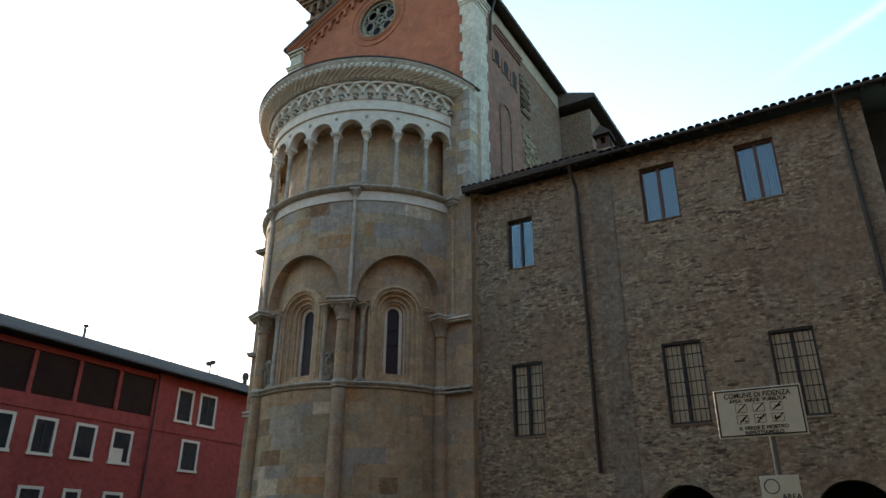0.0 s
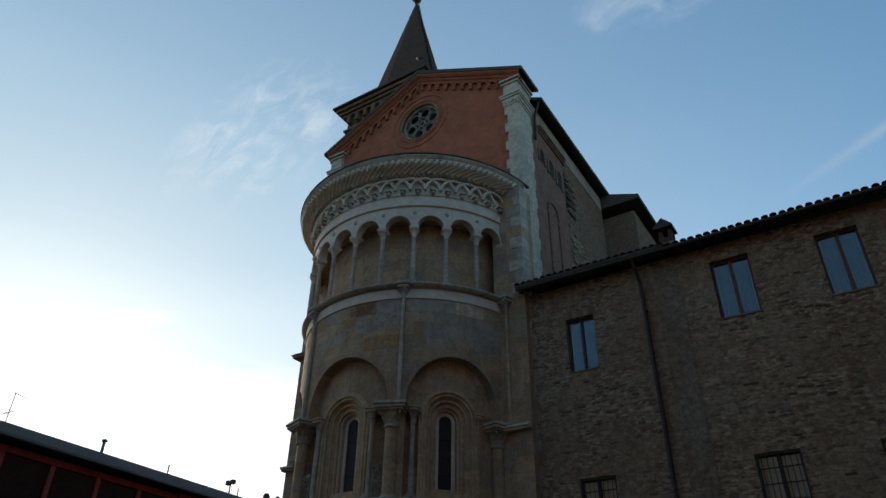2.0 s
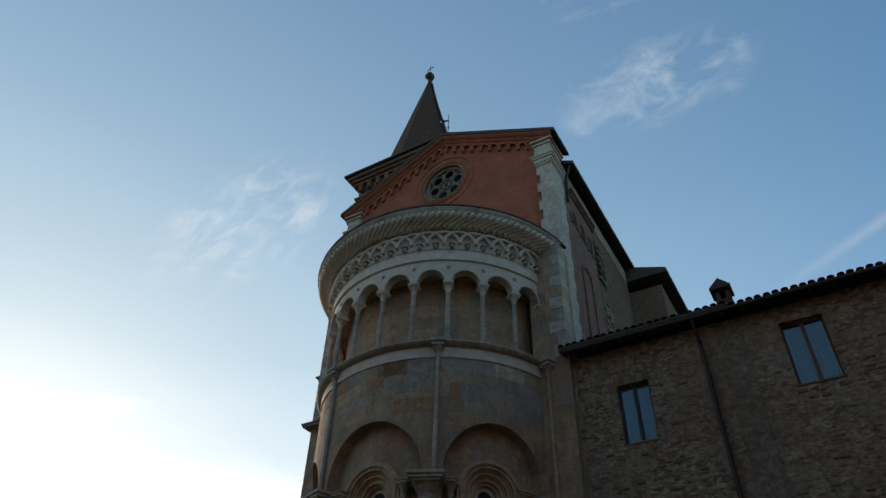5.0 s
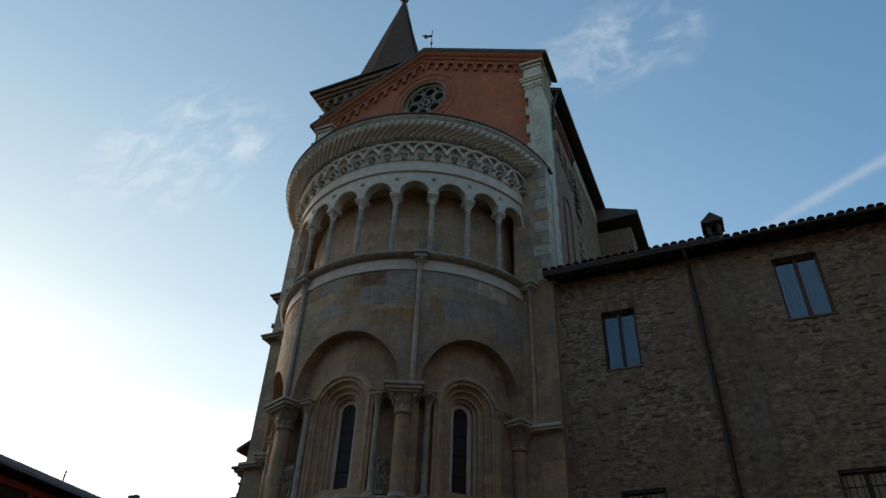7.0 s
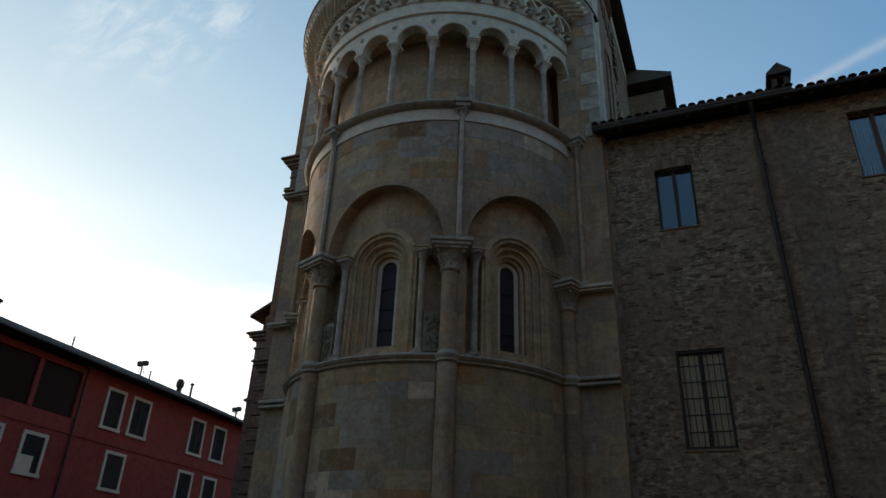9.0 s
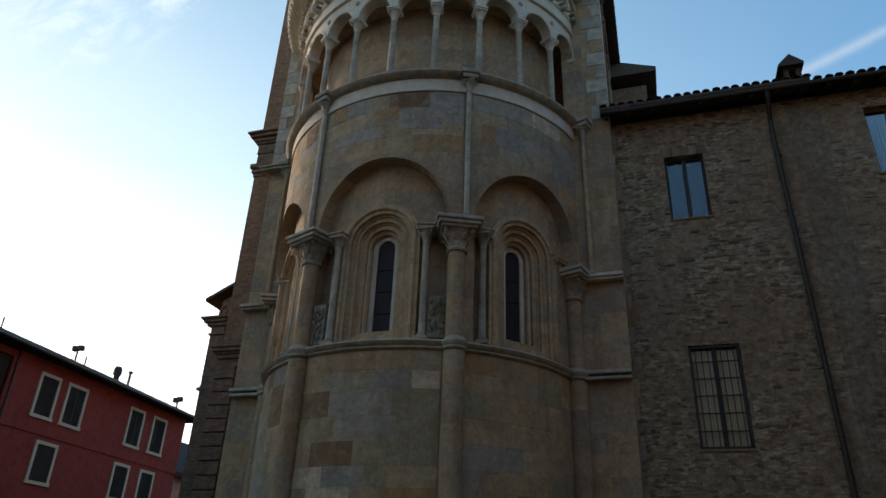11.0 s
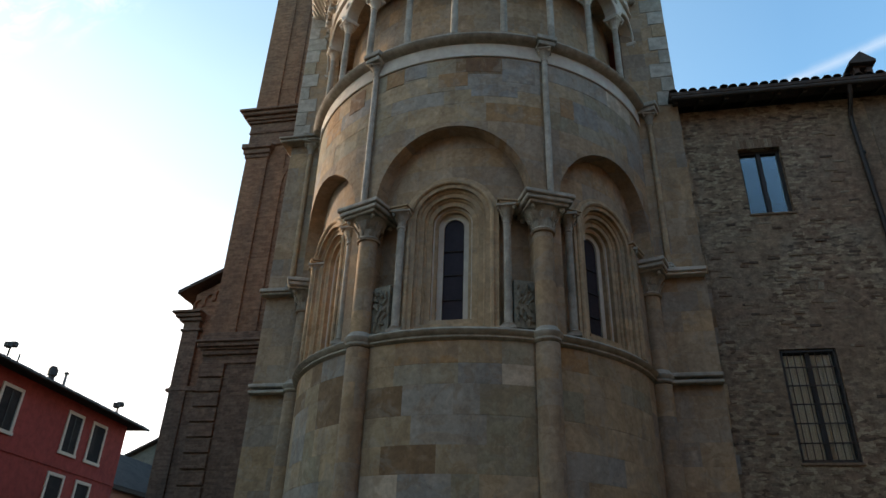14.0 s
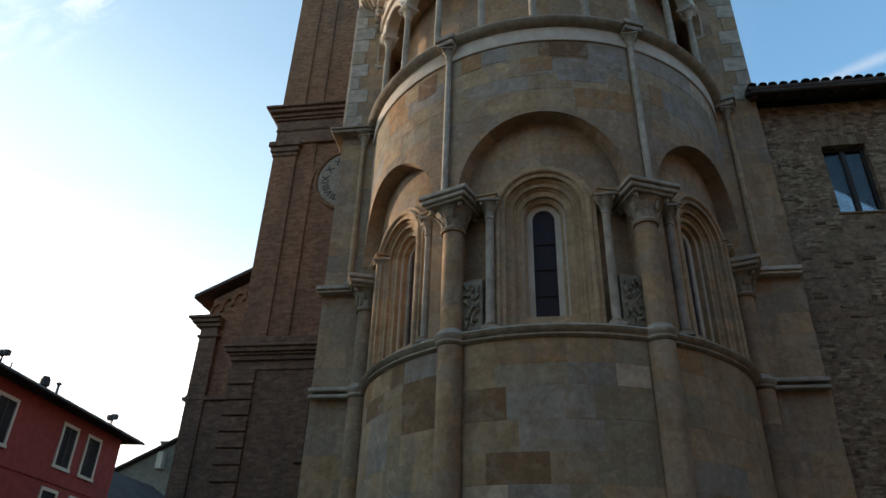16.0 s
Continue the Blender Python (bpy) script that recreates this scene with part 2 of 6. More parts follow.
def make_brick(name, w, h, c1, c2, cm, rub=0.015, patch=(0.30, 0.27, 0.22), patch_amt=0.35, mortar=0.009, depth=0.012, odd=((0.36, 0.265, 0.165), (0.08, 0.048, 0.032))):
    """Old brickwork: rows from the UV in metres, bent by noise, with repairs, lime patches and missing arrises."""
    m, nt, b = material(name, 0.93, 0, 0.15)
    uv = coords(nt, "UV")
    nz = nt.nodes.new("ShaderNodeTexNoise")
    nz.inputs["Scale"].default_value = 5.0
    nz.inputs["Detail"].default_value = 4.0
    link(nt, uv, nz.inputs["Vector"])
    wob = vmath(nt, "ADD", uv, vmath(nt, "MULTIPLY", vmath(nt, "SUBTRACT", nz.outputs["Color"], (0.5, 0.5, 0.5)), (rub * 3, rub * 2, 0)))
    a, f = brick_tex(nt, wob, w, h, mortar, c1, c2, cm, 0.5, 0.0, 0.4)
    a2, f2 = brick_tex(nt, scaled(nt, wob, (1, 1, 1), (w * 3.5, h * 14, 0)), w, h, 0.0, odd[0], odd[1], (0.24, 0.16, 0.08))
    p = world_pos(nt)
    col = mix(nt, 0.5, a, a2)
    zone = ramp(nt, noise_tex(nt, p, 0.55, 5.0, 0.62, 0.8), [(0.44, 0.0), (0.62, 1.0)])
    col = mix(nt, maths(nt, "MULTIPLY", zone, patch_amt), col, patch)
    soot = ramp(nt, noise_tex(nt, scaled(nt, p, (1.6, 1.6, 0.4)), 1.0, 5.0), [(0.45, 0.0), (0.75, 1.0)])
    col = mix(nt, maths(nt, "MULTIPLY", soot, 0.45), col, (0.07, 0.055, 0.045))
    rag = noise_tex(nt, scaled(nt, p, (1.0, 1.0, 1.35)), 7.0, 8.0, 0.74)
    col = mix(nt, 0.5, col, ramp(nt, rag, [(0.34, 0.2), (0.5, 0.5), (0.66, 0.8)]), "OVERLAY")
    link(nt, col, b.inputs["Base Color"])
    hgt = maths(nt, "ADD", maths(nt, "MULTIPLY", maths(nt, "SUBTRACT", 1.0, f), 0.6), rag)
    bump(nt, b, hgt, 0.8, depth * 1.7)
    return m


def make_rubble(name, base, warm, grey, dark, light, rough_zone=0.45):
    """Flush old brickwork: a worn, smeared face on which odd bricks and holes show as short dashes."""
    m, nt, b = material(name, 0.94, 0, 0.12)
    uv = coords(nt, "UV")
    p = world_pos(nt)
    wob = vmath(nt, "ADD", uv, vmath(nt, "MULTIPLY", nt_colour_noise(nt, uv, 6.0), (0.028, 0.022, 0.0)))
    rnd, f = brick_tex(nt, wob, 0.24, 0.074, 0.010, (0, 0, 0), (1, 1, 1), (0.5, 0.5, 0.5), 0.5, 0.0, 0.6)
    vor = nt.nodes.new("ShaderNodeTexVoronoi")
    vor.inputs["Scale"].default_value = 1.0
    link(nt, scaled(nt, wob, (8.0, 19.0, 1.0)), vor.inputs["Vector"])
    sep = nt.nodes.new("ShaderNodeSeparateColor")
    link(nt, vor.outputs["Color"], sep.inputs[0])
    rnd2 = sep.outputs[0]
    zone = ramp(nt, noise_tex(nt, p, 0.42, 5.0, 0.6, 0.6), [(rough_zone - 0.03, 0.0), (rough_zone + 0.10, 1.0)])
    wide = noise_tex(nt, p, 0.33, 5.0, 0.6, 0.4)
    rag = noise_tex(nt, p, 9.0, 8.0, 0.72)
    col = mix(nt, ramp(nt, wide, [(0.40, 0.0), (0.60, 1.0)]), base, warm)
    col = mix(nt, ramp(nt, noise_tex(nt, vmath(nt, "ADD", p, (3.0, 5.0, 8.0)), 0.6, 6.0, 0.62, 0.8), [(0.50, 0.0), (0.66, 0.7)]), col, grey)
    some = maths(nt, "ADD", maths(nt, "MULTIPLY", zone, 0.8), 0.2)
    is_dark = maths(nt, "MULTIPLY", ramp(nt, rnd, [(0.04, 1.0), (0.09, 0.0)]), some)
    is_dark2 = maths(nt, "MULTIPLY", ramp(nt, rnd2, [(0.10, 1.0), (0.16, 0.0)]), some)
    is_light = maths(nt, "MULTIPLY", ramp(nt, rnd2, [(0.62, 0.0), (0.86, 1.0)]), some)
    col = mix(nt, maths(nt, "MULTIPLY", is_light, 0.5), col, light)
    col = mix(nt, maths(nt, "MULTIPLY", is_dark, 0.5), col, dark)
    col = mix(nt, maths(nt, "MULTIPLY", is_dark2, 0.5), col, dark)
    col = mix(nt, 0.6, col, ramp(nt, rag, [(0.32, 0.15), (0.5, 0.5), (0.68, 0.85)]), "OVERLAY")
    clump = noise_tex(nt, scaled(nt, p, (1.0, 1.0, 1.3)), 3.2, 6.0, 0.7, 0.6)
    col = mix(nt, 0.22, col, ramp(nt, clump, [(0.36, 0.2), (0.5, 0.5), (0.64, 0.8)]), "OVERLAY")
    holes_ = ramp(nt, noise_tex(nt, scaled(nt, p, (1, 1, 1.8)), 5.0, 7.0, 0.7), [(0.30, 1.0), (0.38, 0.0)])
    col = mix(nt, maths(nt, "MULTIPLY", holes_, 0.7), col, dark)
    link(nt, col, b.inputs["Base Color"])
    h = maths(nt, "ADD", maths(nt, "MULTIPLY", rag, 0.8), maths(nt, "MULTIPLY", maths(nt, "SUBTRACT", is_light, maths(nt, "ADD", is_dark, is_dark2)), 0.5))
    h = maths(nt, "SUBTRACT", h, maths(nt, "MULTIPLY", maths(nt, "MULTIPLY", f, some), 0.10))
    bump(nt, b, h, 0.9, 0.03)
    return m


def make_brick_piece(name):
    m, nt, b = material(name, 0.93, 0, 0.15)
    r = nt.nodes.new("ShaderNodeObjectInfo").outputs["Random"]
    col = ramp(nt, r, [(0.0, (0.20, 0.13, 0.085)), (0.25, (0.23, 0.165, 0.11)), (0.5, (0.16, 0.10, 0.066)), (0.7, (0.26, 0.20, 0.14)), (0.84, (0.10, 0.068, 0.05))], "CONSTANT")
    fine = noise_tex(nt, world_pos(nt), 25.0, 5.0, 0.65)
    link(nt, mix(nt, 0.6, col, ramp(nt, fine, [(0.3, 0.25), (0.7, 0.75)]), "OVERLAY"), b.inputs["Base Color"])
    bump(nt, b, fine, 0.6, 0.012)
    return m


def make_glass(name, tint=(0.93, 0.95, 0.96), rough=0.015):
    m = bpy.data.materials.new(name)
    m.use_nodes = True
    nt = m.node_tree
    nt.nodes.clear()
    clear_, gloss, fres = nt.nodes.new("ShaderNodeBsdfTransparent"), nt.nodes.new("ShaderNodeBsdfGlossy"), nt.nodes.new("ShaderNodeFresnel")
    both, end = nt.nodes.new("ShaderNodeMixShader"), nt.nodes.new("ShaderNodeOutputMaterial")
    clear_.inputs["Color"].default_value = (*tint, 1)
    gloss.inputs["Roughness"].default_value = rough
    fres.inputs["IOR"].default_value = 1.6
    link(nt, fres.outputs[0], both.inputs[0])
    link(nt, clear_.outputs[0], both.inputs[1])
    link(nt, gloss.outputs[0], both.inputs[2])
    link(nt, both.outputs[0], end.inputs[0])
    return m


STONE = make_stone_wall("sandstone_ashlar")
STONE_PIECE = make_stone_piece("sandstone_block")
STONE_PLAIN = make_carved("carved_sandstone", (0.36, 0.275, 0.17))
WHITE_STONE = make_plain("pale_limestone", (0.60, 0.50, 0.40), 0.85, 3.0, 0.32, (0.36, 0.28, 0.20), 0.4)
QUOIN_PALE = make_plain("stained_limestone", (0.45, 0.375, 0.30), 0.85, 4.0, 0.55, (0.24, 0.19, 0.14), 0.4)
GREY_STONE = make_plain("grey_limestone", (0.39, 0.325, 0.255), 0.85, 5.0, 0.5, (0.18, 0.135, 0.095), 0.4)
RELIEF_STONE = make_plain("dark_carved_stone", (0.27, 0.23, 0.17), 0.9, 14.0, 0.5, (0.10, 0.08, 0.06), 0.6)
ROSE_STONE = make_plain("dark_tracery_stone", (0.21, 0.185, 0.15), 0.9, 9.0, 0.6, (0.08, 0.065, 0.05), 0.5)
RED_RENDER = make_plain("red_plaster", (0.31, 0.092, 0.048), 0.92, 1.7, 0.42, (0.17, 0.065, 0.04), 0.35)
OLD_RENDER = make_plain("faded_pink_plaster", (0.22, 0.098, 0.066), 0.92, 2.0, 0.5, (0.14, 0.085, 0.06), 0.4)
PALE_RENDER = make_plain("pale_worn_plaster", (0.33, 0.245, 0.185), 0.92, 4.0, 0.55, (0.19, 0.13, 0.095), 0.4)
RUBBLE = make_plain("rubble_stone", (0.27, 0.205, 0.125), 0.92, 16.0, 0.6, (0.15, 0.11, 0.075), 0.6)
RED_BRICK = make_brick("red_tower_brick", 0.27, 0.075, (0.36, 0.165, 0.092), (0.27, 0.122, 0.07), (0.27, 0.16, 0.10), 0.006, (0.25, 0.12, 0.068), 0.3, 0.008, 0.008, ((0.33, 0.18, 0.105), (0.13, 0.065, 0.042)))
OLD_BRICK = make_rubble("weathered_mixed_brick", (0.25, 0.17, 0.11), (0.225, 0.142, 0.095), (0.26, 0.205, 0.15), (0.028, 0.02, 0.016), (0.47, 0.37, 0.24))
BASE_BRICK = make_brick("brown_tower_brick", 0.27, 0.075, (0.24, 0.13, 0.085), (0.185, 0.10, 0.068), (0.20, 0.13, 0.092), 0.012, (0.20, 0.115, 0.08), 0.4, 0.009, 0.012, ((0.28, 0.165, 0.105), (0.085, 0.05, 0.036)))
SIDE_WALL = make_rubble("patched_nave_brick", (0.165, 0.105, 0.075), (0.18, 0.09, 0.06), (0.17, 0.13, 0.105), (0.07, 0.045, 0.033), (0.34, 0.25, 0.17), 0.52)
# tower brick darkened for spire and chimney, backlit shade put into the colour
BACKLIT_BRICK = make_brick("backlit_dark_brick", 0.27, 0.075, (0.12, 0.055, 0.038), (0.085, 0.042, 0.03), (0.11, 0.065, 0.048), 0.006, (0.095, 0.055, 0.04), 0.3, 0.008, 0.008, ((0.13, 0.06, 0.04), (0.06, 0.03, 0.022)))
BRICK_PIECE = make_brick_piece("single_old_brick")
ROOF_TILE = make_plain("dark_clay_tile", (0.085, 0.06, 0.048), 0.9, 8.0, 0.5, (0.035, 0.032, 0.03), 0.5)
# eaves wood; on the set-back end wall this colour paints its shade
DARK_WOOD = make_plain("dark_eaves_wood_and_shade", (0.06, 0.045, 0.035), 0.85, 10.0, 0.4, (0.025, 0.02, 0.018), 0.3)
FRAME_WOOD = make_plain("brown_window_wood", (0.12, 0.05, 0.033), 0.6, 12.0, 0.3, (0.05, 0.03, 0.02), 0.2)
BLACK_WOOD = make_plain("dark_window_wood", (0.04, 0.033, 0.03), 0.6, 12.0, 0.3, (0.02, 0.018, 0.016), 0.2)
IRON = make_plain("dark_iron", (0.04, 0.036, 0.034), 0.6, 14.0, 0.4, (0.09, 0.05, 0.03), 0.3, 0.3)
PIPE = make_plain("dark_copper_pipe", (0.05, 0.038, 0.032), 0.5, 6.0, 0.35, (0.03, 0.027, 0.025), 0.15, 0.5)
CURTAIN = make_plain("white_curtain", (0.20, 0.21, 0.225), 0.95, 3.0, 0.3, (0.14, 0.15, 0.165), 0.2)
# colours the sheets that imitate sunlit fronts reflected in the lower panes
CREAM_REFLECTION = make_plain("cream_pane_reflection", (0.90, 0.82, 0.66), 0.95, 3.0, 0.1, (0.75, 0.68, 0.53), 0.2)
# near-black colour that paints shade into rooms, recesses and gaps
DARKNESS = make_plain("painted_shade", (0.02, 0.018, 0.018), 0.95, 4.0, 0.2)
LEADED = make_plain("violet_leaded_glass", (0.032, 0.02, 0.024), 0.5, 6.0, 0.4, (0.012, 0.010, 0.012), 0.25, 0.0, 0.2)
GLASS = make_glass("window_glass")
HOUSE_RED = make_plain("red_house_paint", (0.30, 0.055, 0.044), 0.9, 2.0, 0.4, (0.18, 0.034, 0.028), 0.15)
HOUSE_TRIM = make_plain("cream_window_surround", (0.62, 0.55, 0.44), 0.85, 6.0, 0.2, (0.38, 0.33, 0.26), 0.15)
HOUSE_PINK = make_plain("pink_house_paint", (0.50, 0.27, 0.23), 0.9, 2.0, 0.25, (0.35, 0.19, 0.16), 0.15)
HOUSE_GREY = make_plain("grey_house_plaster", (0.15, 0.125, 0.10), 0.9, 2.0, 0.4, (0.09, 0.075, 0.06), 0.2)
SLATE = make_plain("grey_roof_tile", (0.065, 0.055, 0.05), 0.95, 5.0, 0.45, (0.03, 0.028, 0.027), 0.5, 0.0, 0.05)
SIGN_WHITE = make_plain("sign_plate", (0.43, 0.455, 0.385), 0.45, 6.0, 0.15, (0.45, 0.45, 0.4), 0.05)
SIGN_BLACK = make_plain("sign_ink", (0.02, 0.02, 0.022), 0.5, 6.0, 0.1)
LOGGIA = make_plain("dark_loggia_glazing", (0.020, 0.012, 0.011), 0.25, 3.0, 0.4, (0.008, 0.006, 0.006), 0.1, 0.0, 0.12)
STEEL = make_plain("galvanised_steel", (0.13, 0.13, 0.13), 0.7, 10.0, 0.25, (0.10, 0.10, 0.10), 0.1, 0.3)
GROUND = make_plain("lawn", (0.055, 0.055, 0.028), 0.95, 3.0, 0.4, (0.07, 0.06, 0.04), 0.5)
CLOCK = make_plain("clock_stone", (0.29, 0.235, 0.175), 0.85, 6.0, 0.5, (0.26, 0.22, 0.18), 0.3)


# ---- building blocks ----
AX, AY = -14.86, 19.70             # the apse's axis


def part(name, bm, mat, parent=None, label="", m=None, smooth=False, uv=None):
    """Links a bmesh as one mesh object, under a thing or a part."""
    bmesh.ops.recalc_face_normals(bm, faces=bm.faces)
    me = bpy.data.meshes.new(name)
    bm.to_mesh(me)
    bm.free()
    me.materials.append(mat)
    if smooth:
        me.shade_smooth()
        me.set_sharp_from_angle(angle=radians(38))
    if uv:
        lay = me.uv_layers.new(name="UV")
        for poly in me.polygons:
            n = poly.normal
            for li in poly.loop_indices:
                c = me.vertices[me.loops[li].vertex_index].co
                if uv == "cyl" and abs(n.z) < 0.8:
                    lay.data[li].uv = (4.1 * math.atan2(c.x - AX, AY - c.y), c.z)
                elif abs(n.z) > 0.8:
                    lay.data[li].uv = (c.x, c.y)
                elif abs(n.y) >= abs(n.x):
                    lay.data[li].uv = (c.x, c.z)
                else:
                    lay.data[li].uv = (c.y, c.z)
    return place(name, me, parent, label, m)


def place(name, me, parent=None, label="", m=None):
    ob = new(name, me)
    if m is not None:
        ob.matrix_basis = m
    if parent is not None:
        ob.parent = parent
        ob.matrix_parent_inverse = parent.matrix_basis.inverted()
    if label:
        ob["label"] = label
    return ob


def thing(name, at, label, category, group="", kind=""):
    ob = new(name)
    ob.empty_display_size = 0.3
    ob.location = at
    return tagged(ob, label, category, group, kind)


def quad(bm, *pts):
    return bm.faces.new([bm.verts.new(p) for p in pts])


def box(bm, x0, x1, y0, y1, z0, z1, bevel=0.0):
    r = bmesh.ops.create_cube(bm, size=1.0, matrix=Matrix.Translation(((x0 + x1) / 2, (y0 + y1) / 2, (z0 + z1) / 2)) @ Matrix.Diagonal((x1 - x0, y1 - y0, z1 - z0, 1)))
    if bevel:
        es = list({e for v in r["verts"] for e in v.link_edges})
        bmesh.ops.bevel(bm, geom=es, offset=bevel, segments=1, affect="EDGES")
    return bm


def boxes(*rows, bevel=0.0):
    bm = bmesh.new()
    for r in rows:
        box(bm, *r, bevel=bevel)
    return bm


def polar(r, deg, z):
    a = radians(deg)
    return (AX + r * math.sin(a), AY - r * math.cos(a), z)


def sweep(bm, profile, a0, a1, n, closed=True):
    """A closed profile of (radius, height) carried round the apse's axis."""
    rings = [[bm.verts.new(polar(r, a0 + (a1 - a0) * i / n, z)) for r, z in profile] for i in range(n + 1)]
    k = len(profile)
    for p, q in zip(rings, rings[1:]):
        for j in range(k if closed else k - 1):
            bm.faces.new((p[j], p[(j + 1) % k], q[(j + 1) % k], q[j]))
    if closed:
        bm.faces.new(rings[0])
        bm.faces.new(rings[-1][::-1])
    return bm


def turned(bm, profile, x=0.0, y=0.0, n=16):
    """A solid of revolution about an upright axis."""
    rings = [[bm.verts.new((x + r * math.cos(2 * math.pi * i / n), y + r * math.sin(2 * math.pi * i / n), z)) for i in range(n)] for r, z in profile]
    for p, q in zip(rings, rings[1:]):
        for i in range(n):
            bm.faces.new((p[i], p[(i + 1) % n], q[(i + 1) % n], q[i]))
    bm.faces.new(rings[0])
    bm.faces.new(rings[-1])
    return bm


def tube(bm, pts, r, n=8, ends=True):
    """A round bar along points."""
    pts = [Vector(p) for p in pts]
    rings = []
    for i, p in enumerate(pts):
        d = (pts[min(i + 1, len(pts) - 1)] - pts[max(i - 1, 0)]).normalized()
        a = d.cross(Vector((0.31, 0.17, 0.93)))
        a = a.normalized() if a.length > 1e-3 else Vector((1, 0, 0))
        b = d.cross(a)
        rings.append([bm.verts.new(p + r * (math.cos(2 * math.pi * j / n) * a + math.sin(2 * math.pi * j / n) * b)) for j in range(n)])
    for p, q in zip(rings, rings[1:]):
        # keep the rings in step where the helper axis turns over
        s = min(range(n), key=lambda k: (p[0].co - q[k].co).length)
        for j in range(n):
            bm.faces.new((p[j], p[(j + 1) % n], q[(j + 1 + s) % n], q[(j + s) % n]))
    if ends:
        bm.faces.new(rings[0])
        bm.faces.new(rings[-1])
    return bm


def arch_cols(hw, zs, half, n=28, side=4):
    """Stations along u for a panel with a round-headed opening: (u, the opening's top there, or None)."""
    st = [(-half + (half - hw) * i / side, None) for i in range(side)]
    st += [(-hw * math.cos(math.pi * i / n), zs + hw * math.sin(math.pi * i / n)) for i in range(n + 1)]
    st += [(hw + (half - hw) * (i + 1) / side, None) for i in range(side)]
    return st


def arch_panel(bm, fn, hw, zs, zb, z0, z1, half, depth, n=28):
    """A panel with a round-headed opening. fn(u, w, z) maps it into the world; w is outward. z0 < zb leaves a sill."""
    def f(*uwz):
        quad(bm, *[fn(*p) for p in uwz])
    for s in (-1, 1):
        us = [s * (half + (hw - half) * i / 4) for i in range(5)]
        for a, b in zip(us, us[1:]):
            f((a, 0, z0), (b, 0, z0), (b, 0, z1), (a, 0, z1))
        f((s * hw, 0, zb), (s * hw, 0, zs), (s * hw, -depth, zs), (s * hw, -depth, zb))
    arc = [(-hw * math.cos(math.pi * i / n), zs + hw * math.sin(math.pi * i / n)) for i in range(n + 1)]
    for (u, z), (u2, z2) in zip(arc, arc[1:]):
        f((u, 0, z), (u2, 0, z2), (u2, 0, z1), (u, 0, z1))
        f((u, 0, z), (u2, 0, z2), (u2, -depth, z2), (u, -depth, z))
    if zb > z0:
        us = [-hw + 2 * hw * i / 6 for i in range(7)]
        for a, b in zip(us, us[1:]):
            f((a, 0, z0), (b, 0, z0), (b, 0, zb), (a, 0, zb))
            f((a, 0, zb), (b, 0, zb), (b, -depth, zb), (a, -depth, zb))
    bmesh.ops.remove_doubles(bm, verts=bm.verts, dist=1e-4)
    return bm


def on_curve(R, deg):
    """Maps u along the wall, w outward and z onto the apse's cylinder."""
    return lambda u, w, z: polar(R + w, deg + math.degrees(u / R), z)


def on_flat(R, deg):
    """The same on the plane that touches the cylinder there."""
    c, a = Vector(polar(R, deg, 0)), radians(deg)
    t, o = Vector((math.cos(a), math.sin(a), 0)), Vector((math.sin(a), -math.cos(a), 0))
    return lambda u, w, z: c + u * t + w * o + Vector((0, 0, z))


def arch_path(rad, zs, zb, n=18):
    return [(-rad, zb), (-rad, (zs + zb) / 2)] + [(-rad * math.cos(math.pi * i / n), zs + rad * math.sin(math.pi * i / n)) for i in range(n + 1)] + [(rad, (zs + zb) / 2), (rad, zb)]


def arch_band(bm, fn, ro, ri, zs, zb, w0, w1, n=18):
    """A flat, solid jamb-and-arch band between two radii."""
    po, pi_ = arch_path(ro, zs, zb, n), arch_path(ri, zs, zb, n)
    for w in (w0, w1):
        for i in range(len(po) - 1):
            quad(bm, fn(po[i][0], w, po[i][1]), fn(po[i + 1][0], w, po[i + 1][1]), fn(pi_[i + 1][0], w, pi_[i + 1][1]), fn(pi_[i][0], w, pi_[i][1]))
    for pth in (po, pi_):
        for i in range(len(pth) - 1):
            quad(bm, fn(pth[i][0], w0, pth[i][1]), fn(pth[i + 1][0], w0, pth[i + 1][1]), fn(pth[i + 1][0], w1, pth[i + 1][1]), fn(pth[i][0], w1, pth[i][1]))
    for i in (0, -1):
        quad(bm, fn(po[i][0], w0, zb), fn(pi_[i][0], w0, zb), fn(pi_[i][0], w1, zb), fn(po[i][0], w1, zb))
    bmesh.ops.remove_doubles(bm, verts=bm.verts, dist=1e-4)
    return bm


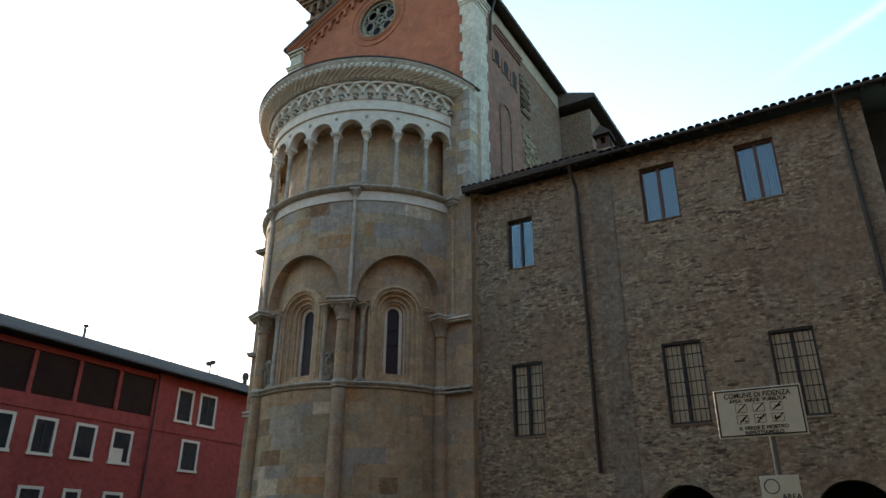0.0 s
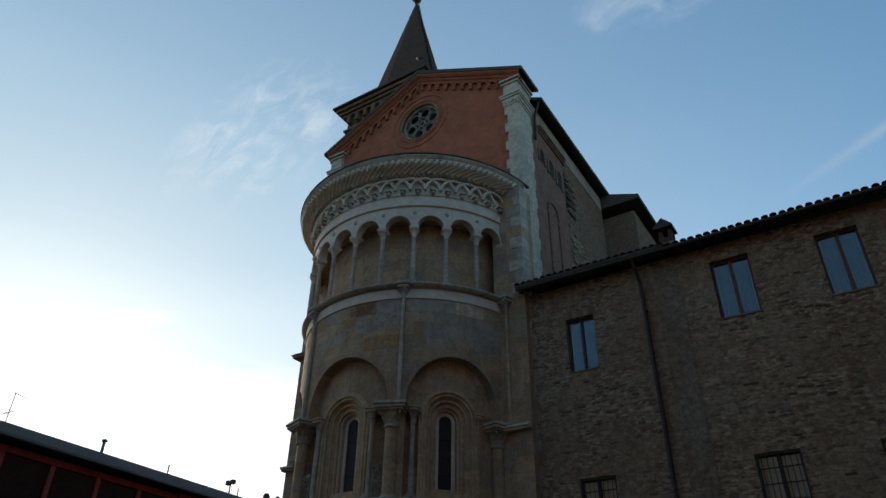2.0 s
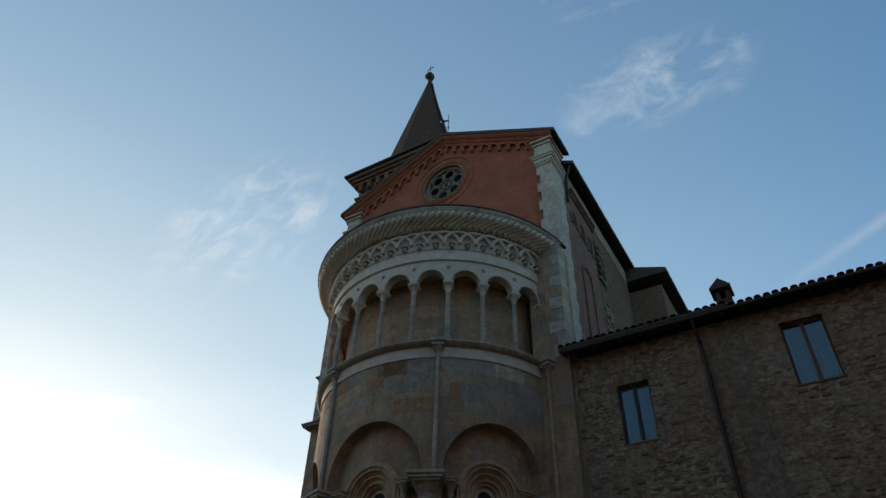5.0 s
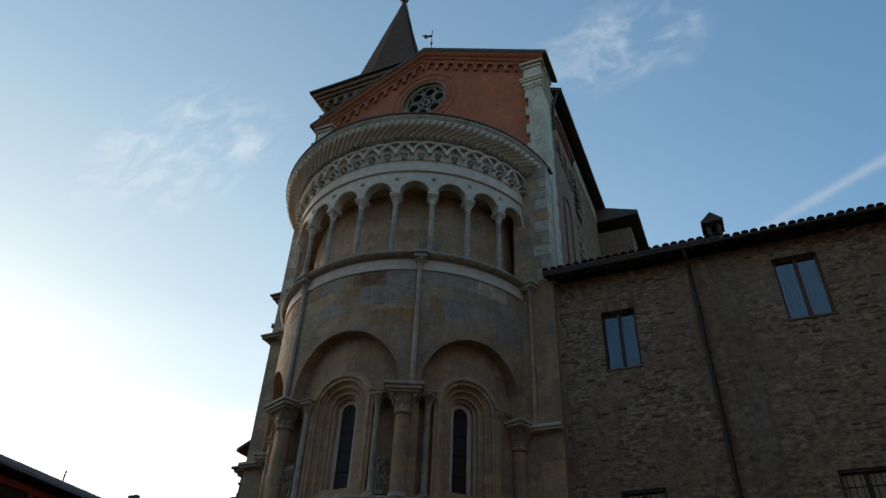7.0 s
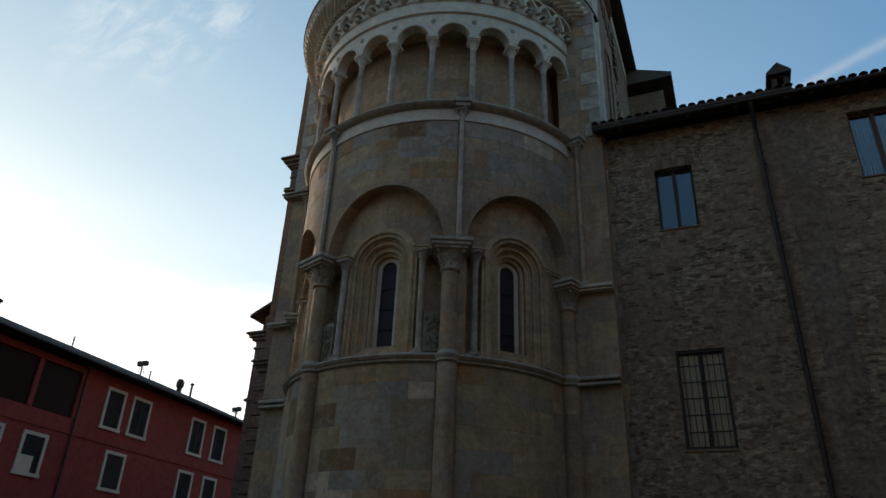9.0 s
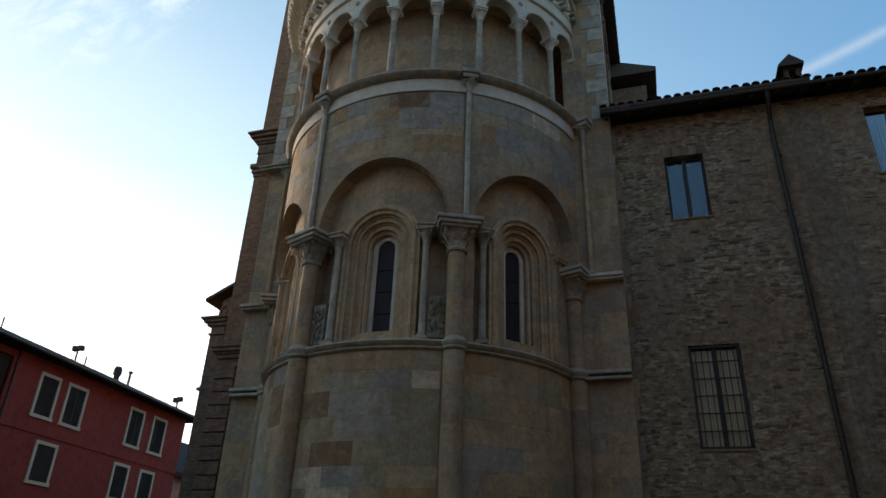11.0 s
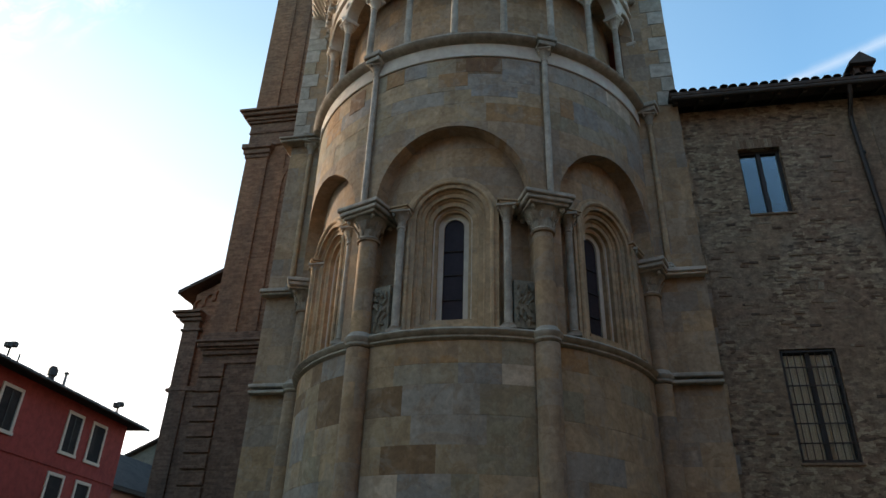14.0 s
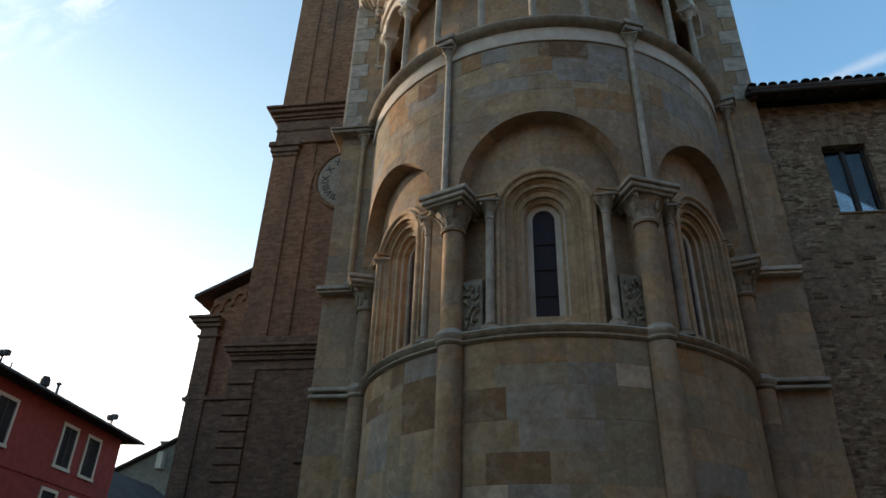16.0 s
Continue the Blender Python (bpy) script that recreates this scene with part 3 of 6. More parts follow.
def leafy(bm, z0, h, r0, r1, x=0.0, y=0.0, rows=2, n=8):
    """A leafed bell capital: a flaring bell, rows of curled leaves, corner scrolls and a concave slab."""
    turned(bm, [(r0 * 1.12, z0), (r0 * 1.22, z0 + 0.04 * h), (r0 * 1.12, z0 + 0.1 * h), (r0, z0 + 0.12 * h), (r0 * 1.05, z0 + 0.4 * h), ((r0 + r1) / 2, z0 + 0.7 * h), (r1 * 0.92, z0 + 0.84 * h)], x, y, 14)
    for k in range(rows):
        for i in range(n):
            a = 2 * math.pi * (i + 0.5 * k) / n
            rr_ = r0 * 1.02 + (r1 - r0) * (0.10 + 0.30 * k)
            zc = z0 + h * (0.28 + 0.25 * k)
            m = Matrix.Translation((x + rr_ * math.cos(a), y + rr_ * math.sin(a), zc)) @ Matrix.Rotation(a, 4, "Z") @ Matrix.Rotation(radians(20), 4, "Y") @ Matrix.Diagonal((r0 * 0.11, r0 * 0.24, h * 0.17, 1))
            bmesh.ops.create_icosphere(bm, subdivisions=1, radius=1.0, matrix=m)
            rt = rr_ + r0 * 0.17
            m = Matrix.Translation((x + rt * math.cos(a), y + rt * math.sin(a), zc + h * 0.12)) @ Matrix.Rotation(a, 4, "Z") @ Matrix.Diagonal((r0 * 0.10, r0 * 0.15, h * 0.055, 1))
            bmesh.ops.create_icosphere(bm, subdivisions=1, radius=1.0, matrix=m)
    for i in range(4):
        a = math.pi / 4 + i * math.pi / 2
        m = Matrix.Translation((x + r1 * 1.05 * math.cos(a), y + r1 * 1.05 * math.sin(a), z0 + h * 0.76)) @ Matrix.Rotation(a, 4, "Z") @ Matrix.Diagonal((r1 * 0.17, r1 * 0.11, h * 0.13, 1))
        bmesh.ops.create_icosphere(bm, subdivisions=1, radius=1.0, matrix=m)
    box(bm, x - r1, x + r1, y - r1, y + r1, z0 + 0.84 * h, z0 + h, 0.02 * h + 0.004)
    return bm


# ---- ground ----
bm = bmesh.new()
quad(bm, (-1500, -1500, 0), (1500, -1500, 0), (1500, 1500, 0), (-1500, 1500, 0))
tagged(part("ground", bm, GROUND), "short green lawn of the public square", "lawn", kind="structure")

# ---- the apse ----
R0 = 4.12
PIERS = (-70.8, -22.2, 24.2, 70.8)
LOW_BAYS = ((-47.5, 25.3, -47.5), (1.0, 23.2, 0.0), (49.3, 25.8, 48.0))   # middle, half width, window axis
BAYS = ((-48.9, 23.9, -47.5), (0.3, 25.3, 0.0), (49.2, 23.6, 48.0))         # the same above the capitals
SHAFTS = {-70.8: -72.9, -22.2: -24.6, 24.2: 26.5, 70.8: 72.9}
# the lower stage is drawn on a tighter circle that shares the front of the upper one
TIGHT = 0.91
LOW = Matrix.Translation((AX, AY - R0 * (1 - TIGHT), 0)) @ Matrix.Diagonal((TIGHT, TIGHT, 1, 1)) @ Matrix.Translation((-AX, -AY, 0))
LOW_BLOCKS = ((-47.4, 23.0), (1.1, 25.3), (48.4, 22.0))
apse = thing("church_apse", (AX, AY, 0), "round sandstone apse with blind arches and a dwarf gallery", "apse")

core = sweep(bmesh.new(), [(3.3, 0), (4.108, 0), (4.108, 5.95), (3.3, 5.95)], -78, 78, 60)
lower_wall = part("lower_wall", core, STONE, apse, m=LOW, uv="cyl")
plinth = sweep(bmesh.new(), [(4.0, 0), (4.32, 0), (4.32, 0.5), (4.2, 0.62), (4.0, 0.62)], -75, 75, 60)
part("plinth", plinth, GREY_STONE, apse, m=LOW)
ring = sweep(bmesh.new(), [(4.0, 5.86), (4.13, 5.86), (4.19, 5.90), (4.17, 5.94), (4.23, 5.97), (4.26, 6.02), (4.22, 6.06), (4.15, 6.08), (4.10, 6.10), (3.4, 6.12), (3.4, 5.9)], -75, 75, 72)
part("string_course", ring, GREY_STONE, apse, m=LOW, smooth=True)

bm = bmesh.new()
for c, h, wc in BAYS:
    half = R0 * radians(h)
    arch_panel(bm, on_curve(R0, c), half - 0.27, 8.78, 8.36, 8.36, 10.42, half, 0.34, 32)
upper_wall = part("upper_wall", bm, STONE, apse, uv="cyl")
bm = sweep(bmesh.new(), [(3.5, 10.42), (4.108, 10.42), (4.108, 12.12), (3.5, 12.12)], -78, 78, 60)
part("upper_core", bm, STONE, upper_wall, uv="cyl")
bm = sweep(bmesh.new(), [(3.3, 12.1), (4.15, 12.1), (4.16, 12.12), (4.16, 12.44), (3.3, 12.44)], -76, 76, 66)
part("white_band", bm, WHITE_STONE, apse, "pale limestone band below the gallery")
bm = sweep(bmesh.new(), [(3.3, 12.44), (4.17, 12.44), (4.26, 12.47), (4.33, 12.52), (4.35, 12.56), (4.33, 12.60), (4.24, 12.62), (3.3, 12.63)], -76, 76, 72)
part("gallery_string", bm, GREY_STONE, apse, smooth=True)

for a0, a1, m in ((-28.7, -21.3, None), (21.9, 29.3, None), (-76.0, -66.0, LOW), (66.0, 76.0, LOW)):
    bm = sweep(bmesh.new(), [(3.5, 6.05), (4.112, 6.05), (4.112, 8.5), (3.5, 8.5)], a0, a1, 3)
    part("niche_pier", bm, STONE, upper_wall, m=m, uv="cyl")

# niches with their windows
GLASS_R = 0.20
for c, h, wc in BAYS:
    half = R0 * radians(h)
    f = on_curve(3.79, wc)
    niche = part("niche_wall", arch_panel(bmesh.new(), f, 0.80, 8.4, 6.1, 6.1, 10.5, half * 0.95, 0.06), STONE, apse, uv="cyl")
    fl = on_flat(3.79, wc)
    win = part("window", arch_band(bmesh.new(), fl, 0.90, 0.66, 8.4, 6.12, -0.16, 0.045), STONE_PLAIN, apse, "deep round-headed window with stepped mouldings")
    part("moulding", arch_band(bmesh.new(), fl, 0.67, 0.52, 8.4, 6.12, -0.3, -0.07), STONE_PLAIN, win)
    part("moulding", arch_band(bmesh.new(), fl, 0.53, 0.38, 8.4, 6.12, -0.42, -0.17), STONE_PLAIN, win)
    part("inner_frame", arch_band(bmesh.new(), fl, 0.39, 0.30, 8.4, 6.3, -0.55, -0.27), STONE_PLAIN, win)
    part("inner_frame", arch_band(bmesh.new(), fl, 0.305, 0.195, 8.4, 6.3, -0.6, -0.36), WHITE_STONE if wc > -10 else GREY_STONE, win)
    for rad, w, tr in ((0.785, 0.05, 0.05), (0.645, -0.075, 0.05), (0.515, -0.175, 0.045), (0.375, -0.285, 0.03)):
        part("roll_moulding", tube(bmesh.new(), [fl(u, w, z) for u, z in arch_path(rad, 8.4, 6.14, 20)], tr, 8), STONE_PLAIN if tr > 0.03 else WHITE_STONE, win, smooth=True)
    bm = bmesh.new()
    pts = arch_path(0.2, 8.4, 6.4, 16)
    bm.faces.new([bm.verts.new(fl(u, -0.40, z)) for u, z in pts])
    pane = part("pane", bm, LEADED, win, "dark violet leaded glass")
    for z in (6.9, 7.4, 7.9):
        bm = bmesh.new()
        tube(bm, [fl(-0.2, -0.385, z), fl(0.2, -0.385, z)], 0.011, 6)
        part("glazing_bar", bm, IRON, win)
    bm = bmesh.new()
    for u0, u1, w0, w1, z0, z1 in ((-0.84, 0.84, -0.4, 0.03, 6.08, 6.16), (-0.62, 0.62, -0.5, -0.05, 6.16, 6.30), (-0.4, 0.4, -0.55, -0.15, 6.30, 6.42)):
        vs = [bm.verts.new(fl(u, w, z)) for u in (u0, u1) for w in (w0, w1) for z in (z0, z1)]
        bmesh.ops.convex_hull(bm, input=vs)
    part("sill", bm, STONE_PLAIN, win)


def jamb_column(deg, light, s):
    x, y, _ = polar(4.0, deg, 0) if abs(deg) < 55 else LOW @ Vector(polar(4.0, deg, 0))
    col = part("slender_column", turned(bmesh.new(), [(0.075, 6.22), (0.072, 7.2), (0.068, 8.2)], x, y, 14), QUOIN_PALE if light or deg > 60 else GREY_STONE, apse, smooth=True)
    bm = boxes((x - 0.13, x + 0.13, y - 0.13, y + 0.13, 6.09, 6.14))
    part("base", turned(bm, [(0.13, 6.14), (0.135, 6.165), (0.10, 6.18), (0.115, 6.205), (0.08, 6.225)], x, y, 14), QUOIN_PALE, col, smooth=True)
    part("capital", leafy(bmesh.new(), 8.16, 0.36, 0.072, 0.185, x, y, 2, 6), QUOIN_PALE, col)
    a = radians(deg)
    bm = boxes((-0.42 if s < 0 else -0.17, 0.42 if s > 0 else 0.17, -0.17, 0.25, 8.50, 8.555), (-0.44 if s < 0 else -0.2, 0.44 if s > 0 else 0.2, -0.2, 0.28, 8.555, 8.60), bevel=0.01)
    part("impost", bm, STONE_PLAIN, col, m=Matrix.Translation((x, y, 0)) @ Matrix.Rotation(a, 4, "Z"))


for c, h, wc in LOW_BAYS:
    for s in (-1, 1):
        jamb_column(c + s * (h - 8.9), c == 1.0 and s < 0, s)

# tall half-columns between the bays, with thin shafts above
for deg in PIERS:
    x, y, _ = polar(4.13 if abs(deg) < 30 else 3.95, deg, 0)
    a = radians(deg)
    dz = 0.0 if abs(deg) < 30 else -0.26      # the outer capitals sit lower
    col = part("engaged_column", turned(bmesh.new(), [(0.215, 0.9), (0.212, 3.0), (0.208, 5.84)], x, y, 24), STONE, apse, smooth=True, uv="cyl")
    part("base", turned(bmesh.new(), [(0.46, 0.0), (0.46, 0.6), (0.42, 0.7), (0.32, 0.75), (0.34, 0.82), (0.24, 0.9)], x, y, 24), GREY_STONE, col, smooth=True)
    part("collar", turned(bmesh.new(), [(0.21, 5.86), (0.24, 5.89), (0.232, 5.93), (0.268, 5.98), (0.27, 6.02), (0.235, 6.05), (0.215, 6.09), (0.18, 6.13)], x, y, 24), GREY_STONE, col, smooth=True)
    part("shaft", turned(bmesh.new(), [(0.185, 6.1), (0.182, 7.0), (0.176, 7.93 + dz), (0.215, 7.94 + dz), (0.215, 7.98 + dz), (0.19, 8.0 + dz)], x, y, 24), STONE, col, smooth=True, uv="cyl")
    bm = leafy(bmesh.new(), 0.02, 0.50, 0.19, 0.37, 0, 0, 2, 8)
    part("capital", bm, QUOIN_PALE if deg > 20 and deg < 30 else GREY_STONE, col, m=Matrix.Translation((x, y, 7.94 + dz)) @ Matrix.Rotation(a, 4, "Z"))
    bm = boxes((-0.44, 0.44, -0.42, 0.3, 8.44, 8.53), (-0.48, 0.48, -0.46, 0.3, 8.53, 8.62), bevel=0.018)
    part("abacus", bm, QUOIN_PALE, col, m=Matrix.Translation((x, y, dz)) @ Matrix.Rotation(a, 4, "Z"))
    x, y, _ = polar(4.19 if abs(deg) < 30 else 4.37, SHAFTS.get(deg, deg), 0)
    thin = part("wall_shaft", turned(bmesh.new(), [(0.064, 8.7 + dz), (0.062, 10.4), (0.058, 12.1)], x, y, 12), QUOIN_PALE if abs(deg) < 30 else STONE_PLAIN, apse, smooth=True)
    part("base", turned(bmesh.new(), [(r, z + dz) for r, z in ((0.13, 8.6), (0.13, 8.64), (0.10, 8.66), (0.11, 8.69), (0.085, 8.72))], x, y, 12), GREY_STONE, thin, smooth=True)
    part("capital", leafy(bmesh.new(), 12.08, 0.30, 0.062, 0.15, x, y, 2, 6), QUOIN_PALE, thin)
    bm = boxes((-0.18, 0.18, -0.2, 0.2, 12.38, 12.5), (-0.22, 0.22, -0.24, 0.2, 12.5, 12.62), bevel=0.015)
    part("slab", bm, GREY_STONE, thin, m=Matrix.Translation((x, y, 0)) @ Matrix.Rotation(a, 4, "Z"))

# carved panels beside the middle window
for s in (-1, 1):
    f = on_flat(4.0, -17.7 if s < 0 else 19.4)
    bm = bmesh.new()
    vs = [bm.verts.new(f(u, w, z)) for u in (-0.19, 0.19) for w in (-0.25, 0.05) for z in (6.14, 7.02)]
    bmesh.ops.convex_hull(bm, input=vs)
    panel = part("carved_panel", bm, RELIEF_STONE, apse, "small weathered relief panel")
    bm = bmesh.new()
    rr = random.Random(4 + s)
    for k in range(30):
        p = f(rr.uniform(-0.14, 0.14), 0.06, 6.2 + 0.74 * (k + 0.5) / 30)
        bmesh.ops.create_icosphere(bm, subdivisions=1, radius=1.0, matrix=Matrix.Translation(p) @ Matrix.Rotation(rr.uniform(-0.6, 0.6), 4, "Y") @ Matrix.Diagonal((rr.uniform(0.02, 0.05), 0.05, rr.uniform(0.03, 0.09), 1)))
    part("relief", bm, RELIEF_STONE, panel, smooth=True)["kind"] = "stuff"

# the gallery
GAL = [14.9 * k for k in range(-5, 6)]
bm = sweep(bmesh.new(), [(3.3, 12.5), (3.56, 12.5), (3.56, 15.7), (3.3, 15.7)], -78, 78, 60)
part("gallery_wall", bm, STONE, apse, uv="cyl")
bm = sweep(bmesh.new(), [(3.3, 15.3), (4.1, 15.3), (4.1, 15.5), (3.3, 15.5)], -78, 78, 60)
part("gallery_vault", bm, STONE_PLAIN, apse)
bm = bmesh.new()
half = 4.22 * radians(14.9) / 2
for k in range(-5, 5):
    arch_panel(bm, on_curve(4.22, 14.9 * (k + 0.5)), half - 0.10, 14.78, 14.74, 14.74, 15.62, half, 0.26, 16)
sweep(bm, [(4.22, 14.74), (4.22, 15.62), (3.96, 15.62), (3.96, 14.74)], 74.5, 77.0, 2)
part("arcade", bm, WHITE_STONE, apse, "pale limestone arcade of the gallery")
arch_me = None
for k in range(-5, 5):
    deg = 14.9 * (k + 0.5)
    if arch_me is None:
        f = on_curve(4.22, 0.0)
        ob = part("archivolt", tube(bmesh.new(), [f(-(half - 0.085) * math.cos(math.pi * i / 16), 0.02, 14.78 + (half - 0.085) * math.sin(math.pi * i / 16)) for i in range(17)], 0.038, 6), WHITE_STONE, apse, smooth=True)
        arch_me = ob.data
        spin0 = lambda d: Matrix.Translation((AX, AY, 0)) @ Matrix.Rotation(radians(d), 4, "Z") @ Matrix.Translation((-AX, -AY, 0))
        ob.matrix_basis = spin0(deg)
    else:
        place("archivolt", arch_me, apse, "", spin0(deg))


def spin(d, z=0.0):
    return Matrix.Translation((AX, AY, z)) @ Matrix.Rotation(radians(d), 4, "Z") @ Matrix.Translation((-AX, -AY, 0))


gx, gy, _ = polar(4.12, 0, 0)
gal = part("gallery_column", turned(bmesh.new(), [(0.078, 12.78), (0.076, 13.5), (0.068, 14.46)], gx, gy, 14), GREY_STONE, apse, smooth=True)
bm = boxes((gx - 0.13, gx + 0.13, gy - 0.16, gy + 0.16, 12.62, 12.68), bevel=0.008)
part("base", turned(bm, [(0.12, 12.68), (0.125, 12.71), (0.09, 12.73), (0.105, 12.76), (0.078, 12.79)], gx, gy, 14), GREY_STONE, gal, smooth=True)
bm = leafy(bmesh.new(), 14.40, 0.31, 0.07, 0.165, gx, gy, 2, 7)
box(bm, gx - 0.165, gx + 0.165, gy - 0.19, gy + 0.2, 14.705, 14.77, 0.01)
part("capital", bm, WHITE_STONE, gal)
for d in GAL:
    if d:
        copy_thing(gal, spin(d))
# carved rosettes between the arches
ros = bmesh.new()
rx, ry, _ = polar(4.235, 0, 0)
for i in range(6):
    a = i * math.pi / 3
    bmesh.ops.create_icosphere(ros, subdivisions=1, radius=1.0, matrix=Matrix.Translation((rx + 0.05 * math.cos(a), ry, 15.33 + 0.05 * math.sin(a))) @ Matrix.Diagonal((0.034, 0.02, 0.034, 1)))
bmesh.ops.create_icosphere(ros, subdivisions=1, radius=1.0, matrix=Matrix.Translation((rx, ry, 15.33)) @ Matrix.Diagonal((0.03, 0.03, 0.03, 1)))
ros = part("rosette", ros, GREY_STONE, apse, smooth=True)
for d in GAL[1:-1]:
    if d:
        place("rosette", ros.data, apse, "", spin(d))

# frieze and cornice
bm = sweep(bmesh.new(), [(3.9, 15.60), (4.25, 15.60), (4.29, 15.62), (4.29, 15.68), (4.26, 15.70), (4.26, 16.02), (4.30, 16.06), (4.30, 16.12), (4.24, 16.14), (4.24, 16.72), (4.36, 16.74), (4.36, 16.78), (3.9, 16.78)], -77, 77, 72)
part("frieze", bm, WHITE_STONE, apse, "pale limestone frieze under the cornice")
bm = sweep(bmesh.new(), [(3.9, 16.76), (4.40, 16.76), (4.44, 16.79), (4.46, 16.86), (4.50, 16.88), (4.55, 16.95), (4.63, 17.02), (4.73, 17.07), (4.82, 17.09), (4.875, 17.11), (4.895, 17.145), (4.875, 17.18), (4.90, 17.20), (4.925, 17.23), (4.905, 17.26), (4.93, 17.27), (4.955, 17.32), (3.9, 17.36)], -80, 80, 80)
cornice = part("cornice", bm, QUOIN_PALE, apse, "projecting cornice with rope moulding", smooth=True)
bm = sweep(bmesh.new(), [(3.0, 17.34), (4.98, 17.335), (4.99, 17.375), (3.0, 18.34)], -84, 84, 60)
part("apse_roof", bm, ROOF_TILE, apse)
rope = bmesh.new()
tube(rope, [polar(r, d, z) for r, d, z in ((4.45, -3.9, 16.87), (4.52, -2.6, 16.935), (4.61, -1.1, 16.985), (4.71, 0.6, 17.03), (4.79, 2.0, 17.065), (4.85, 3.2, 17.11))], 0.098, 8)
rope = part("rope_strand", rope, WHITE_STONE, apse, smooth=True, m=spin(-78))
for i in range(1, 61):
    place("rope_strand", rope.data, apse, "", spin(-78 + 2.6 * i))
tooth = bmesh.new()
f = on_flat(4.42, 0)
vs = [tooth.verts.new(f(u, w, z)) for u, w, z in ((-0.055, 0, 16.76), (0.055, 0, 16.76), (-0.055, 0, 16.86), (0.055, 0, 16.86), (0, 0.1, 16.765), (0, 0.1, 16.86))]
bmesh.ops.convex_hull(tooth, input=vs)
tooth = part("sawtooth", tooth, QUOIN_PALE, apse, m=spin(-76.8))
for i in range(1, 86):
    place("sawtooth", tooth.data, apse, "", spin(-76.8 + 1.8 * i))
STEP = 6.86
w = 4.3 * radians(STEP)
inter = tube(bmesh.new(), [on_curve(4.3, 0)(-w * math.cos(math.pi * i / 18), 0.075 + 0.026 * math.cos(math.pi * i / 18), 16.2 + 0.50 * math.sin(math.pi * i / 18)) for i in range(19)], 0.055, 6)
inter = part("interlaced_arch", inter, WHITE_STONE, apse, smooth=True, m=spin(-STEP * 10))
corb = bmesh.new()
cx0, cy0, _ = polar(4.32, 0, 0)
bmesh.ops.create_icosphere(corb, subdivisions=2, radius=1.0, matrix=Matrix.Translation((cx0, cy0 - 0.02, 16.1)) @ Matrix.Diagonal((0.088, 0.10, 0.095, 1)))
bmesh.ops.create_icosphere(corb, subdivisions=1, radius=1.0, matrix=Matrix.Translation((cx0, cy0 - 0.11, 16.09)) @ Matrix.Diagonal((0.04, 0.03, 0.045, 1)))
box(corb, cx0 - 0.1, cx0 + 0.1, cy0 - 0.1, cy0 + 0.1, 16.2, 16.24, 0.006)
corb = part("corbel", corb, GREY_STONE, apse, "small carved corbel", m=spin(-STEP * 10.5))
for i in range(1, 22):
    if i < 21:
        place("interlaced_arch", inter.data, apse, "", spin(-STEP * 10 + STEP * i))
    place("corbel", corb.data, apse, "", spin(-STEP * 10.5 + STEP * i))

# flat shoulders on either side of the apse
for s in (-1, 1):
    x_in, x_out = AX + s * 3.75, AX + s * (4.87 if s > 0 else 4.74)
    x0, x1 = min(x_in, x_out), max(x_in, x_out)
    sh = part("shoulder_wall", boxes((x0, x1, 18.45, 19.3, 0, 17.05)), STONE, apse, uv="box")
    bm = boxes((x0, x1, 18.28, 18.5, 5.86, 5.93), (x0, x1, 18.25, 18.5, 5.98, 6.06), bevel=0.015)
    part("string_course", bm, QUOIN_PALE, sh)
    bm = boxes((x0 - (s < 0) * 0.08, x1, 18.27, 18.5, 8.14, 8.2), (x0 - (s < 0) * 0.1, x1, 18.22, 18.5, 8.2, 8.29), bevel=0.015)
    part("impost_band", bm, WHITE_STONE if s > 0 else QUOIN_PALE, sh)
    if s < 0:
        part("coping", boxes((x0 - 0.22, x1, 18.2, 19.2, 12.42, 12.5), (x0 - 0.25, x1, 18.15, 19.2, 12.5, 12.56), bevel=0.015), GREY_STONE, sh)

for s in (-1, 1):
    x_out = AX + s * (4.88 if s > 0 else 4.75)
    for k in range(10):
        z0 = 12.66 + 0.44 * k
        wdt = (0.44, 0.30, 0.52, 0.26, 0.46, 0.34, 0.40, 0.56, 0.30, 0.48)[k]
        x0, x1 = sorted((x_out, x_out - s * wdt))
        part("quoin", boxes((x0, x1, 18.43, 19.0, z0, z0 + 0.433), bevel=0.01), (QUOIN_PALE if k % 2 == 0 else GREY_STONE) if k != 5 else STONE_PIECE, apse)

# ---- the choir with its red gable ----
GX, GY = -14.93, 19.10
choir = thing("church_choir", (GX, 24, 0), "tall red plastered gable end of the choir with white corner pilasters", "church")
HALF, SLOPE, Z_APEX = 4.88, 0.505, 25.75
ROSE_Z, ROSE_R = 23.06, 1.0


def roof_z(x):
    return Z_APEX - SLOPE * abs(x - GX)


